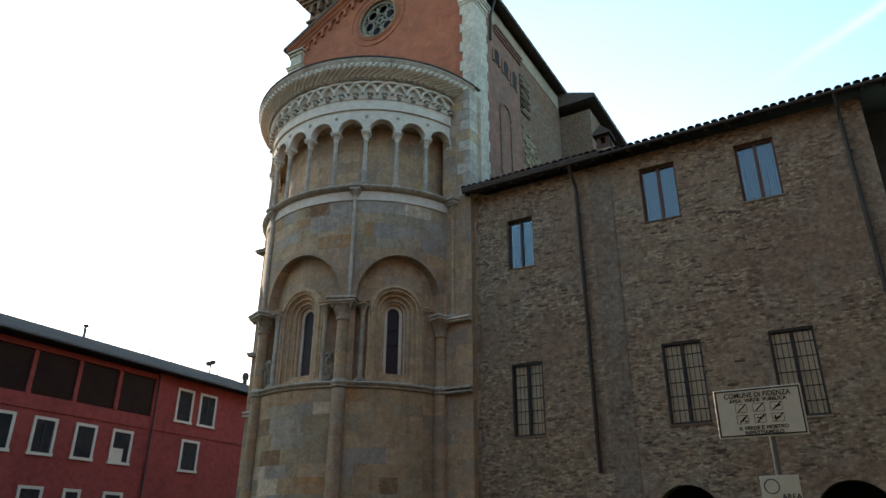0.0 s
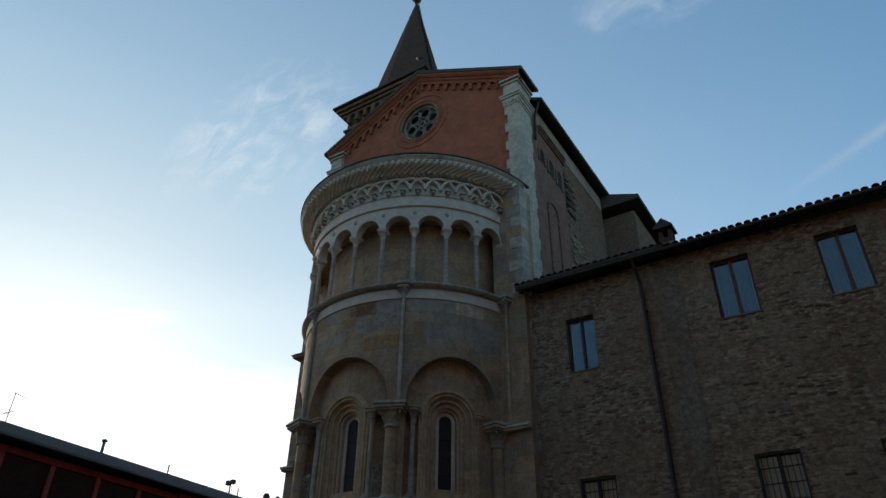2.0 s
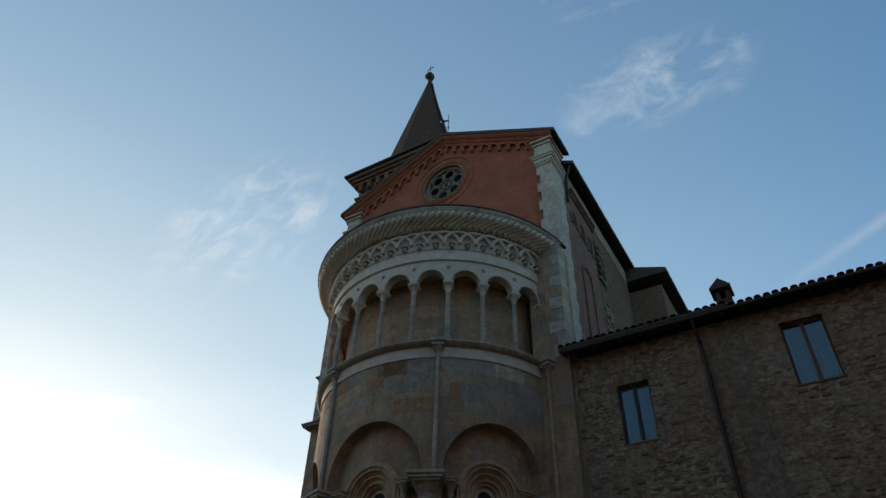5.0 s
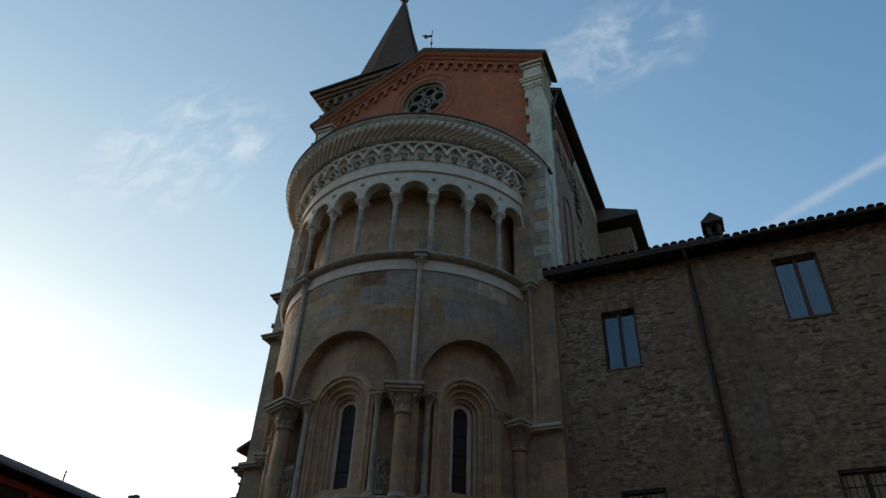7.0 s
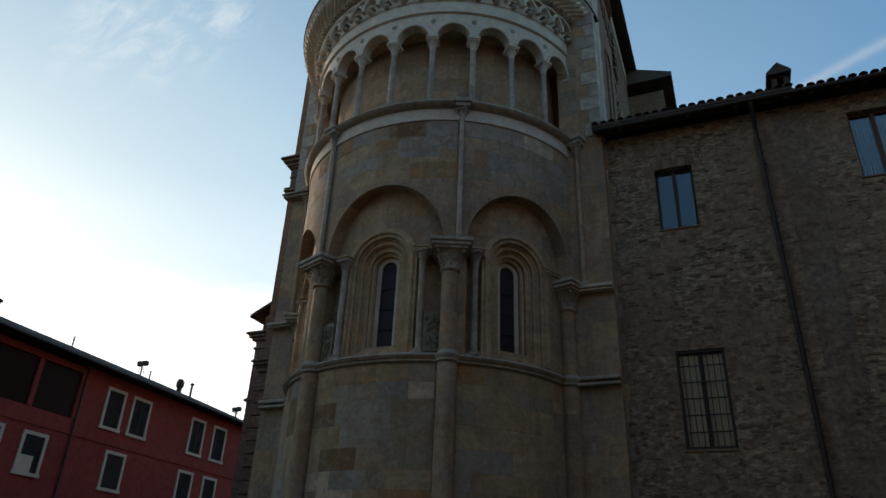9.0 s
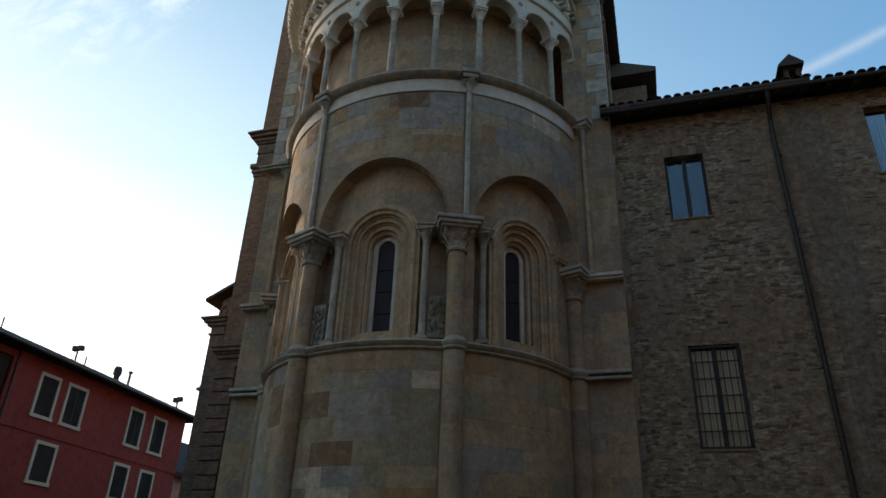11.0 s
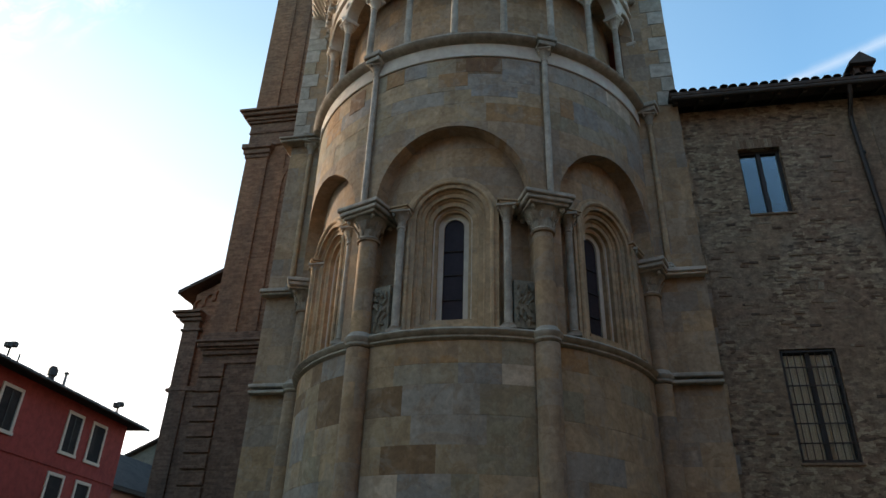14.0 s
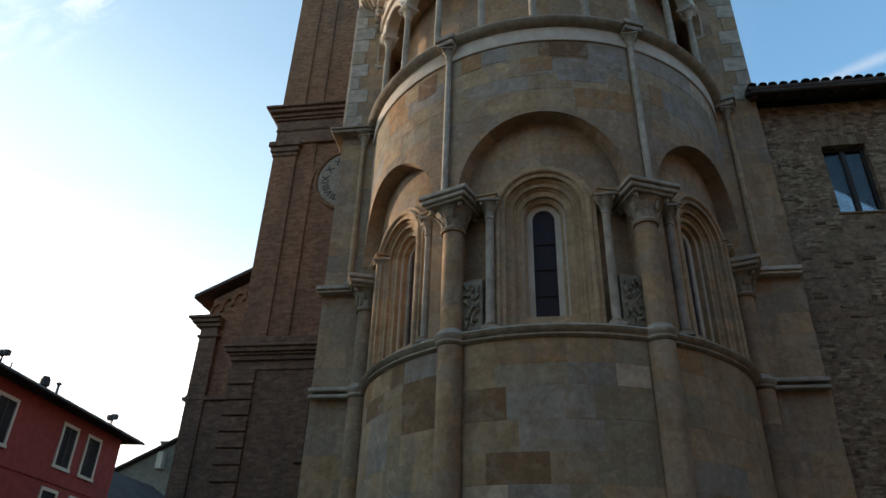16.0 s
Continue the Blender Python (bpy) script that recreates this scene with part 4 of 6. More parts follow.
bm = bmesh.new()
N = 32
us = [-ROSE_R * math.cos(math.pi * i / N) for i in range(N + 1)]
for a, b in zip(us, us[1:]):
    ha, hb = math.sqrt(max(0, ROSE_R ** 2 - a * a)), math.sqrt(max(0, ROSE_R ** 2 - b * b))
    quad(bm, (GX + a, GY, 12), (GX + b, GY, 12), (GX + b, GY, ROSE_Z - hb), (GX + a, GY, ROSE_Z - ha))
    quad(bm, (GX + a, GY, ROSE_Z + ha), (GX + b, GY, ROSE_Z + hb), (GX + b, GY, roof_z(GX + b)), (GX + a, GY, roof_z(GX + a)))
    quad(bm, (GX + a, GY, ROSE_Z + ha), (GX + b, GY, ROSE_Z + hb), (GX + b, GY + 0.5, ROSE_Z + hb), (GX + a, GY + 0.5, ROSE_Z + ha))
    quad(bm, (GX + a, GY, ROSE_Z - ha), (GX + b, GY, ROSE_Z - hb), (GX + b, GY + 0.5, ROSE_Z - hb), (GX + a, GY + 0.5, ROSE_Z - ha))
for s in (-1, 1):
    quad(bm, (GX + s * ROSE_R, GY, 12), (GX + s * HALF, GY, 12), (GX + s * HALF, GY, roof_z(GX + HALF)), (GX + s * ROSE_R, GY, roof_z(GX + ROSE_R)))
bmesh.ops.remove_doubles(bm, verts=bm.verts, dist=1e-4)
part("gable_wall", bm, RED_RENDER, choir, "faded red plaster gable wall", uv="box")
for s, nm in ((-1, "side_wall"), (1, "side_wall")):
    x = GX + s * HALF
    bm = boxes((min(x, x - s * 0.6), max(x, x - s * 0.6), GY + 0.003, 28.0, 0, 22.6))
    side = part("side_wall", bm, SIDE_WALL, choir, "patched red and brown brick side wall", uv="box")
    if s > 0:
        bm = bmesh.new()
        box(bm, x - 0.02, x + 0.012, GY + 0.2, 23.1, 12, 22.3)
        part("red_plaster", bm, OLD_RENDER, side, "remains of red plaster on the side wall", uv="box")
        for k, yy in enumerate((20.87, 21.72, 22.55)):
            g = lambda u, w, z, yy=yy: (x + 0.014 + w, yy + u, z)
            part("blind_arch", arch_band(bmesh.new(), g, 0.34, 0.22, 20.25, 19.8 - 0.1 * k, -0.02, 0.05, 10), OLD_RENDER, side)
            # flat near-black face paints the recess's shade
            bm = bmesh.new()
            bm.faces.new([bm.verts.new(g(u, 0.012, z)) for u, z in arch_path(0.225, 20.25, 19.82 - 0.1 * k, 10)])
            part("arch_recess_shade", bm, DARKNESS, side)
        g = lambda u, w, z: (x + 0.014 + w, 21.6 + u, z)
        part("blind_window", arch_band(bmesh.new(), g, 0.55, 0.42, 17.7, 14.8, -0.02, 0.05, 12), SIDE_WALL, side, uv="box")
        # near-black backing gives the gaps their shade by colour
        part("toothing_gap_shade", boxes((x, x + 0.02, 23.2, 24.14, 18.85, 20.9)), DARKNESS, side)
        for k in range(12):
            part("toothing_brick", boxes((x, x + 0.09, 23.2 + 0.22 * (k % 2), 23.92 + 0.22 * (k % 2), 18.88 + 0.17 * k, 18.97 + 0.17 * k), bevel=0.01), BRICK_PIECE, side)
        for k in range(3):
            part("moulding", boxes((x, x + 0.08 + 0.04 * k, 20.7, 23.3, 21.35 + 0.13 * k, 21.43 + 0.13 * k)), OLD_RENDER, side)
        part("eaves_band", boxes((x - 0.02, x + 0.03, 20.3, 27.9, 21.72, 22.45), bevel=0.01), PALE_RENDER, side, "pale worn plaster band under the eaves")
        part("downpipe", tube(bmesh.new(), [(x + 0.3, GY + 1.25, 22.6), (x + 0.1, GY + 1.22, 21.9), (x + 0.08, GY + 1.2, 20.6)], 0.05, 8), PIPE, side, "dark metal downpipe", smooth=True)
        part("window_recess", arch_panel(bmesh.new(), lambda u, w, z: (x + 0.016 + w, 21.6 + u, z), 0.40, 17.7, 14.8, 14.5, 18.4, 0.62, 0.01, 12), OLD_RENDER, side)
        bm = bmesh.new()
        q = random.Random(31)
        for k in range(260):
            yy = q.uniform(23.3, 25.9)
            zz = q.uniform(14.2, 18.4 - 0.55 * (yy - 23.2))
            w_, h_ = q.uniform(0.05, 0.17), q.uniform(0.03, 0.075)
            box(bm, x - 0.03, x + q.uniform(0.015, 0.07), yy - w_, yy + w_, zz - h_, zz + h_, 0.015)
        part("rubble_stone", bm, RUBBLE, side, "rough yellowish rubble stones where the facing is gone")["kind"] = "stuff"

# rose window
def circle_tube(bm, cx, cz, rad, y, r, n=32, k=8):
    rings = []
    for i in range(n):
        a = 2 * math.pi * i / n
        rings.append([bm.verts.new((cx + (rad + r * math.cos(2 * math.pi * j / k)) * math.cos(a), y + r * math.sin(2 * math.pi * j / k), cz + (rad + r * math.cos(2 * math.pi * j / k)) * math.sin(a))) for j in range(k)])
    for i in range(n):
        p, q = rings[i], rings[(i + 1) % n]
        for j in range(k):
            bm.faces.new((p[j], p[(j + 1) % k], q[(j + 1) % k], q[j]))
    return bm


rose = part("rose_window", circle_tube(bmesh.new(), GX, ROSE_Z, 0.90, GY + 0.15, 0.07), ROSE_STONE, choir, "round rose window with stone tracery", smooth=True)
ringm = bmesh.new()
part("ring", circle_tube(ringm, GX, ROSE_Z, 1.0, GY + 0.02, 0.07), RED_BRICK, rose, smooth=True, uv="box")
part("ring", circle_tube(bmesh.new(), GX, ROSE_Z, 1.13, GY - 0.0, 0.05), RED_RENDER, rose, smooth=True)
part("ring", circle_tube(bmesh.new(), GX, ROSE_Z, 1.42, GY + 0.0, 0.045), RED_RENDER, rose, smooth=True)
part("hub", circle_tube(bmesh.new(), GX, ROSE_Z, 0.15, GY + 0.2, 0.05, 16), ROSE_STONE, rose, smooth=True)
for i in range(6):
    a = i * math.pi / 3 + 0.26
    part("petal", circle_tube(bmesh.new(), GX + 0.58 * math.cos(a), ROSE_Z + 0.58 * math.sin(a), 0.25, GY + 0.2, 0.045, 18, 6), ROSE_STONE, rose, smooth=True)
    bm = tube(bmesh.new(), [(GX + r * math.cos(a + math.pi / 6), GY + 0.2, ROSE_Z + r * math.sin(a + math.pi / 6)) for r in (0.16, 0.9)], 0.04, 6)
    part("spoke", bm, ROSE_STONE, rose, smooth=True)
bm = bmesh.new()
bm.faces.new([bm.verts.new((GX + 1.02 * math.cos(i * math.pi / 16), GY + 0.4, ROSE_Z + 1.02 * math.sin(i * math.pi / 16))) for i in range(32)])
part("pane", bm, LEADED, rose, "dark glass")
# head of an arch above the apse roof
g = lambda u, w, z: (GX + u, GY - w, z)
part("arch_head", arch_band(bmesh.new(), g, 0.85, 0.62, 19.2, 18.0, -0.1, 0.06, 16), RED_RENDER, choir)

# raking eaves with hanging arches
for s in (-1, 1):
    bm = bmesh.new()
    x1 = GX + s * (HALF + 0.2)
    prof = ((0.0, 0.42), (0.06, 0.40), (0.10, 0.30), (0.15, 0.28), (0.20, 0.18), (0.26, 0.16), (0.34, 0.08), (0.34, 0.0))
    for (o, d), (o2, d2) in zip(prof, prof[1:]):
        quad(bm, (GX, GY - o, Z_APEX - d), (x1, GY - o, roof_z(x1) - d), (x1, GY - o2, roof_z(x1) - d2), (GX, GY - o2, Z_APEX - d2))
    part("raking_cornice", bm, RED_RENDER, choir, "moulded brick cornice", uv="box")
    n = 9
    for k in range(n):
        t0 = (k + 0.5) / n
        xx = GX + s * (0.1 + (HALF - 1.0) * t0)
        hw = (HALF - 1.0) / n / 2
        sl = -s * SLOPE
        zz = roof_z(xx) - 0.62
        g = lambda u, w, z, xx=xx, zz=zz, sl=sl: (xx + u, GY - w, zz + z + sl * u)
        part("hanging_arch", arch_band(bmesh.new(), g, hw, hw - 0.07, 0.0, -0.22, 0.0, 0.13, 10), RED_RENDER, choir, uv="box")
bm = bmesh.new()
for s in (-1, 1):
    for y0, y1, dz, over in ((18.72, 20.3, 0.0, 0.36), (20.3, 28.3, -0.45, 0.48)):
        xe = GX + s * (HALF + over)
        ze = roof_z(xe) + dz
        vs = [bm.verts.new(p) for p in ((GX, y0, Z_APEX + dz), (GX, y1, Z_APEX + dz), (GX, y0, Z_APEX + 0.2 + dz), (GX, y1, Z_APEX + 0.2 + dz), (xe, y0, ze), (xe, y1, ze), (xe, y0, ze + 0.16), (xe, y1, ze + 0.16))]
        bmesh.ops.convex_hull(bm, input=vs)
choir_roof = part("roof", bm, ROOF_TILE, choir, "dark tiled roof with deep eaves")

# corner pilasters with stone quoins
for s in (-1, 1):
    xo = GX + s * (HALF + 0.03)
    for k in range(20):
        z0 = 12.4 + 0.46 * k
        wdt = 0.64 if k % 2 else 0.52
        a, b = sorted((xo, xo - s * wdt))
        part("quoin", boxes((a, b, GY - 0.16, GY + (0.90 if k % 2 else 1.0), z0, z0 + 0.458), bevel=0.004), QUOIN_PALE, choir)
    a, b = sorted((xo, xo - s * 0.66))
    cap = part("pilaster_cap", boxes((a, b, GY - 0.16, GY + 1.0, 21.6, 23.0), bevel=0.012), QUOIN_PALE, choir, "moulded pale stone capital of the corner pilaster")
    for o, z0, z1 in ((0.03, 21.6, 21.68), (0.05, 21.78, 21.95), (0.10, 21.95, 22.05), (0.14, 22.05, 22.13), (0.06, 22.75, 22.85), (0.12, 22.92, 23.02)):
        part("moulding", boxes((a - o, b + o, GY - 0.16 - o, GY + 1.0 + o * 0.7, z0, z1), bevel=0.012), QUOIN_PALE, cap)
    for k in range(4):
        bmk = bmesh.new()
        g = lambda u, w, z, k=k: (a + 0.09 + 0.16 * k + u, GY - 0.16 - w, z)
        part("small_arch", arch_band(bmk, g, 0.08, 0.045, 21.74, 21.68, 0, 0.06, 6), WHITE_STONE, cap)

# rear block of the nave
nave = thing("church_nave", (-14, 40, 0), "dark brick nave block with tiled roof behind the choir", "church")
part("wall", boxes((-21.5, -8.6, 28.45, 60, 0, 21.6)), SIDE_WALL, nave, uv="box")
bm = bmesh.new()
for y0 in (27.95,):
    vs = [bm.verts.new(p) for p in ((-15, y0, 24.6), (-15, 61, 24.6), (-8.15, y0, 21.9), (-8.15, 61, 21.9), (-8.15, y0, 22.12), (-8.15, 61, 22.12), (-22, y0, 21.9), (-22, 61, 21.9))]
    bmesh.ops.convex_hull(bm, input=vs)
part("roof", bm, ROOF_TILE, nave)

# weather vane over the gable
vane = thing("weather_vane", (-14.68, 18.9, 25.9), "small dark iron weather vane on the gable roof", "weather vane")
part("rod", tube(bmesh.new(), [(-14.68, 18.9, 25.75), (-14.68, 18.9, 27.25)], 0.018, 6), IRON, vane)
bm = bmesh.new()
tube(bm, [(-14.68, 18.9, 26.85), (-14.98, 18.9, 26.95), (-15.12, 18.9, 27.08)], 0.05, 6)
bmesh.ops.create_icosphere(bm, subdivisions=1, radius=0.1, matrix=Matrix.Translation((-14.98, 18.9, 26.95)))
part("pointer", bm, IRON, vane)
bm = bmesh.new()
bmesh.ops.create_icosphere(bm, subdivisions=1, radius=0.06, matrix=Matrix.Translation((-14.68, 18.9, 26.35)))
part("knob", bm, IRON, vane)

# ---- the bell tower ----
TX0, TX1, TY = -24.15, -18.4, 24.0
TCX, TCY = (TX0 + TX1) / 2, TY + (TX1 - TX0) / 2
TYB = TY + (TX1 - TX0)
tower = thing("bell_tower", (TCX, TCY, 0), "square red brick bell tower with clock and pointed spire", "tower")
part("tower_base", boxes((TX0 - 0.06, TX1 + 0.06, TY - 0.02, TYB, 0, 9.0)), BASE_BRICK, tower, "grey-brown brick base of the tower", uv="box")
part("shaft", boxes((TX0 + 0.12, TX1 - 0.12, TY + 0.12, TYB, 9.0, 32.2)), RED_BRICK, tower, uv="box")


def band(name, rows, mat, parent, label=""):
    """Mouldings that run round the tower: (overhang, bottom, top)."""
    first = None
    for o, a, b in rows:
        ob = part(name if first is None else "moulding", boxes((TX0 - o, TX1 + o, TY - o, TYB + o, a, b), bevel=0.02), mat, first or parent, label if first is None else "", uv="box")
        first = first or ob


band("base_cornice", ((0.06, 8.55, 8.63), (0.1, 8.85, 9.0), (0.16, 9.0, 9.08), (0.24, 9.08, 9.22), (0.3, 9.22, 9.30), (0.16, 9.30, 9.5), (0.05, 9.5, 9.62)), BASE_BRICK, tower)
band("cornice", ((0.02, 17.0, 17.55), (0.06, 17.55, 17.62), (0.04, 17.62, 18.0), (0.12, 18.0, 18.1), (0.2, 18.1, 18.25), (0.32, 18.25, 18.4), (0.42, 18.4, 18.5), (0.1, 18.5, 18.75)), BASE_BRICK, tower)
band("top_cornice", ((0.05, 29.6, 29.75), (0.2, 29.75, 29.9), (0.05, 30.6, 30.75), (0.15, 31.7, 31.85), (0.3, 31.85, 32.05), (0.45, 32.05, 32.3)), BASE_BRICK, tower)
for k in range(9):
    xx = TX0 + 0.3 + 0.62 * k
    part("bracket", boxes((xx, xx + 0.24, TY - 0.22, TY + 0.2, 31.1, 31.7), bevel=0.02), BASE_BRICK, tower, uv="box")
for z0, z1 in ((9.3, 17.0), (18.5, 29.7)):
    for a, b, o in ((TX0, TX0 + 0.85, 0.0), (TX1 - 0.85, TX1, 0.0), (TX0 + 0.85, TX0 + 1.5, 0.07), (TX1 - 1.5, TX1 - 0.85, 0.07)):
        part("pilaster", boxes((a, b, TY + o, TY + 0.6, z0, z1)), RED_BRICK, tower, uv="box")
for a, b in ((TX0 - 0.1, TX0 + 0.95), (TX1 - 0.95, TX1 + 0.1)):
    part("pilaster_cap", boxes((a + 0.05, b - 0.05, TY - 0.05, TY + 0.6, 16.45, 16.6), (a, b, TY - 0.12, TY + 0.6, 16.6, 16.8), (a - 0.06, b + 0.06, TY - 0.2, TY + 0.6, 16.8, 17.0), bevel=0.02), BASE_BRICK, tower, uv="box")
for a, b in ((TX0 - 0.08, TX0 + 0.75), (TX1 - 0.75, TX1 + 0.08)):
    z = 0.3
    while z < 8.3:
        part("rustic_block", boxes((a, b, TY - 0.1, TY + 0.2, z + 0.02, z + 0.43), bevel=0.02), BASE_BRICK, tower, uv="box")
        z += 0.46
# arched panels above and round the clock
for z_sp, z_b in ((15.2, 9.7), (26.5, 18.8)):
    g = lambda u, w, z: (TCX + u, TY + 0.12 - w, z)
    part("arched_recess", arch_band(bmesh.new(), g, 1.55, 1.35, z_sp, z_b, -0.05, 0.06, 24), RED_BRICK, tower, uv="box")
CZ = 15.35
clock = part("clock", turned(bmesh.new(), [(1.12, -0.06), (1.15, 0.0), (1.12, 0.04)], n=40), CLOCK, tower, "pale stone clock face with dark Roman numerals", m=Matrix.Translation((TCX, TY + 0.1, CZ)) @ Matrix.Rotation(radians(90), 4, "X"))
part("clock_ring", circle_tube(bmesh.new(), TCX, CZ, 1.2, TY + 0.08, 0.07, 40), RED_BRICK, clock, smooth=True, uv="box")
for i in range(12):
    txt = ("XII", "I", "II", "III", "IIII", "V", "VI", "VII", "VIII", "IX", "X", "XI")[i]
    cu = bpy.data.curves.new("numeral", "FONT")
    cu.body, cu.size, cu.extrude, cu.align_x, cu.align_y = txt, 0.36, 0.008, "CENTER", "CENTER"
    a = -i * math.pi / 6
    m = Matrix.Translation((TCX - 0.84 * math.sin(a), TY + 0.055, CZ + 0.84 * math.cos(a))) @ Matrix.Rotation(radians(90), 4, "X") @ Matrix.Rotation(a, 4, "Z")
    cu.materials.append(SIGN_BLACK)
    place("numeral", cu, clock, "", m)
for ang, ln, wd in ((-52, 0.5, 0.05), (28, 0.78, 0.035)):
    bm = boxes((-wd, wd, -0.02, 0.0, -0.12, ln))
    part("clock_hand", bm, IRON, clock, m=Matrix.Translation((TCX, TY + 0.045, CZ)) @ Matrix.Rotation(radians(ang), 4, "Y"))
# arched window of the base
g = lambda u, w, z: (-21.05 + u, TY - 0.02 - w, z)
twin = part("window", arch_band(bmesh.new(), g, 0.78, 0.62, 7.75, 6.0, -0.05, 0.03, 16), BASE_BRICK, tower, uv="box")
# no hole here: a near-black face paints the shade inside the window
bm = bmesh.new()
bm.faces.new([bm.verts.new(g(u, 0.005, z)) for u, z in arch_path(0.62, 7.75, 6.0, 16)])
part("opening", bm, DARKNESS, twin)
part("sill", boxes((-21.9, -20.2, TY - 0.12, TY + 0.05, 5.88, 6.0), bevel=0.01), BASE_BRICK, twin)
# roof and spire
bm = bmesh.new()
o = 0.62
vs = [bm.verts.new(p) for p in [(x, y, z) for x in (TX0 - o, TX1 + o) for y in (TY - o, TYB + o) for z in (32.3, 32.42)]] + [bm.verts.new((TCX, TCY, 34.6))]
bmesh.ops.convex_hull(bm, input=vs)
part("roof", bm, ROOF_TILE, tower)
bm = bmesh.new()
turned(bm, [(2.75, 32.9), (2.55, 33.8), (0.07, 44.0)], TCX, TCY, 8)
part("spire", bm, BACKLIT_BRICK, tower, "tall eight-sided brick spire", uv="box")
bm = bmesh.new()
for i in range(34):
    z = 34.0 + 0.29 * i
    r = 2.55 - (z - 33.8) * 2.48 / 10.2 + 0.05
    box(bm, TCX + r * 0.93 - 0.05, TCX + r * 0.93 + 0.12, TCY - r * 0.38 - 0.05, TCY - r * 0.38 + 0.05, z, z + 0.06)
part("climbing_iron", bm, IRON, tower)["kind"] = "stuff"
bm = bmesh.new()
turned(bm, [(0.05, 43.9), (0.12, 44.05), (0.08, 44.15), (0.30, 44.35), (0.36, 44.55), (0.30, 44.78), (0.08, 44.95), (0.03, 45.0)], TCX, TCY, 14)
ball = part("ball", bm, IRON, tower, "dark metal ball", smooth=True)
bm = bmesh.new()
tube(bm, [(TCX, TCY, 44.95), (TCX, TCY, 45.9)], 0.03, 6)
tube(bm, [(TCX - 0.25, TCY, 45.45), (TCX + 0.3, TCY, 45.62)], 0.03, 6)
part("cross", bm, IRON, ball)

# ---- the aisle end beyond the tower ----
aisle = thing("church_aisle", (-26, 32, 0), "brick aisle end with sloping tiled roof beside the tower", "church")
bm = bmesh.new()
vs = [bm.verts.new(p) for p in [(x, y, z) for x, zt in ((-27.6, 13.05), (-24.0, 14.9)) for y in (28.2, 44) for z in (0, zt)]]
bmesh.ops.convex_hull(bm, input=vs)
part("wall", bm, RED_BRICK, aisle, uv="box")
part("lower_wall", boxes((-27.66, -24.1, 28.1, 29, 0, 9.0)), BASE_BRICK, aisle, uv="box")
part("string_course", boxes((-27.95, -24.1, 28.0, 29, 9.0, 9.12), (-27.85, -24.1, 28.05, 29, 9.12, 9.2), bevel=0.015), BASE_BRICK, aisle, uv="box")
bm = bmesh.new()
vs = [bm.verts.new(p) for p in [(x, y, z) for x, zt in ((-28.25, 12.98), (-24.0, 15.12)) for y in (27.85, 44) for z in (zt, zt + 0.14)]]
bmesh.ops.convex_hull(bm, input=vs)
part("roof", bm, ROOF_TILE, aisle)
for k in range(8):
    xx = -27.4 + 0.42 * k
    g = lambda u, w, z, xx=xx: (xx + u, 28.2 - w, 12.35 + 0.505 * (xx + u + 27.75) + z)
    part("hanging_arch", arch_band(bmesh.new(), g, 0.22, 0.15, 0.1, -0.12, 0.0, 0.09, 8), RED_BRICK, aisle, uv="box")
pil = part("corner_pilaster", boxes((-27.78, -27.1, 28.02, 29.2, 0, 11.5)), BASE_BRICK, aisle, uv="box")
part("capital", boxes((-27.86, -27.0, 27.96, 29.3, 11.4, 11.5), (-27.95, -27.0, 27.9, 29.3, 11.8, 11.95), (-28.1, -27.0, 27.8, 29.4, 11.95, 12.1), (-28.22, -27.0, 27.7, 29.4, 12.1, 12.2), (-27.78, -27.1, 28.0, 29.2, 11.4, 12.1), bevel=0.02), BASE_BRICK, pil)

# ---- the long brick building ----
WY = 18.72
bld = thing("brick_building", (-4, 22, 0), "old mixed brick and rubble building with barred windows and tiled eaves", "building")
UP = [(-8.80, -7.90, 9.70, 11.42), (-4.34, -3.29, 10.31, 12.10), (-1.62, -0.59, 10.28, 12.08)]
LOWER = [(-8.81, -7.79, 4.46, 6.62), (-4.31, -3.27, 4.47, 6.65), (-1.63, -0.59, 4.44, 6.62)]
XW0, XW1, ZW = -9.985, 1.62, 12.6
holes = UP + LOWER
bm = bmesh.new()
xs = sorted({XW0, XW1, *[h[0] for h in holes], *[h[1] for h in holes]})
for a, b in zip(xs, xs[1:]):
    mid = (a + b) / 2
    z = 3.2
    for h in sorted([h for h in holes if h[0] < mid < h[1]], key=lambda h: h[2]):
        quad(bm, (a, WY, z), (b, WY, z), (b, WY, h[2]), (a, WY, h[2]))
        z = h[3]
    quad(bm, (a, WY, z), (b, WY, z), (b, WY, ZW), (a, WY, ZW))
for x0, x1, z0, z1 in holes:
    for p, q in (((x0, z0), (x1, z0)), ((x1, z0), (x1, z1)), ((x1, z1), (x0, z1)), ((x0, z1), (x0, z0))):
        quad(bm, (p[0], WY, p[1]), (q[0], WY, q[1]), (q[0], WY + 0.45, q[1]), (p[0], WY + 0.45, p[1]))
# ground floor with two round arches
ga = lambda c: (lambda u, w, z: (c + u, WY - w, z))
arch_panel(bm, ga(-4.13), 0.82, 2.18, 0.0, 0.0, 3.2, 1.6, 0.5, 20)
arch_panel(bm, ga(-0.5), 0.82, 2.16, 0.0, 0.0, 3.2, 1.6, 0.5, 20)
for a, b in ((XW0, -5.73), (-2.53, -2.1), (1.1, XW1)):
    quad(bm, (a, WY, 0), (b, WY, 0), (b, WY, 3.2), (a, WY, 3.2))
bmesh.ops.remove_doubles(bm, verts=bm.verts, dist=1e-4)
wall = part("wall", bm, OLD_BRICK, bld, uv="box")
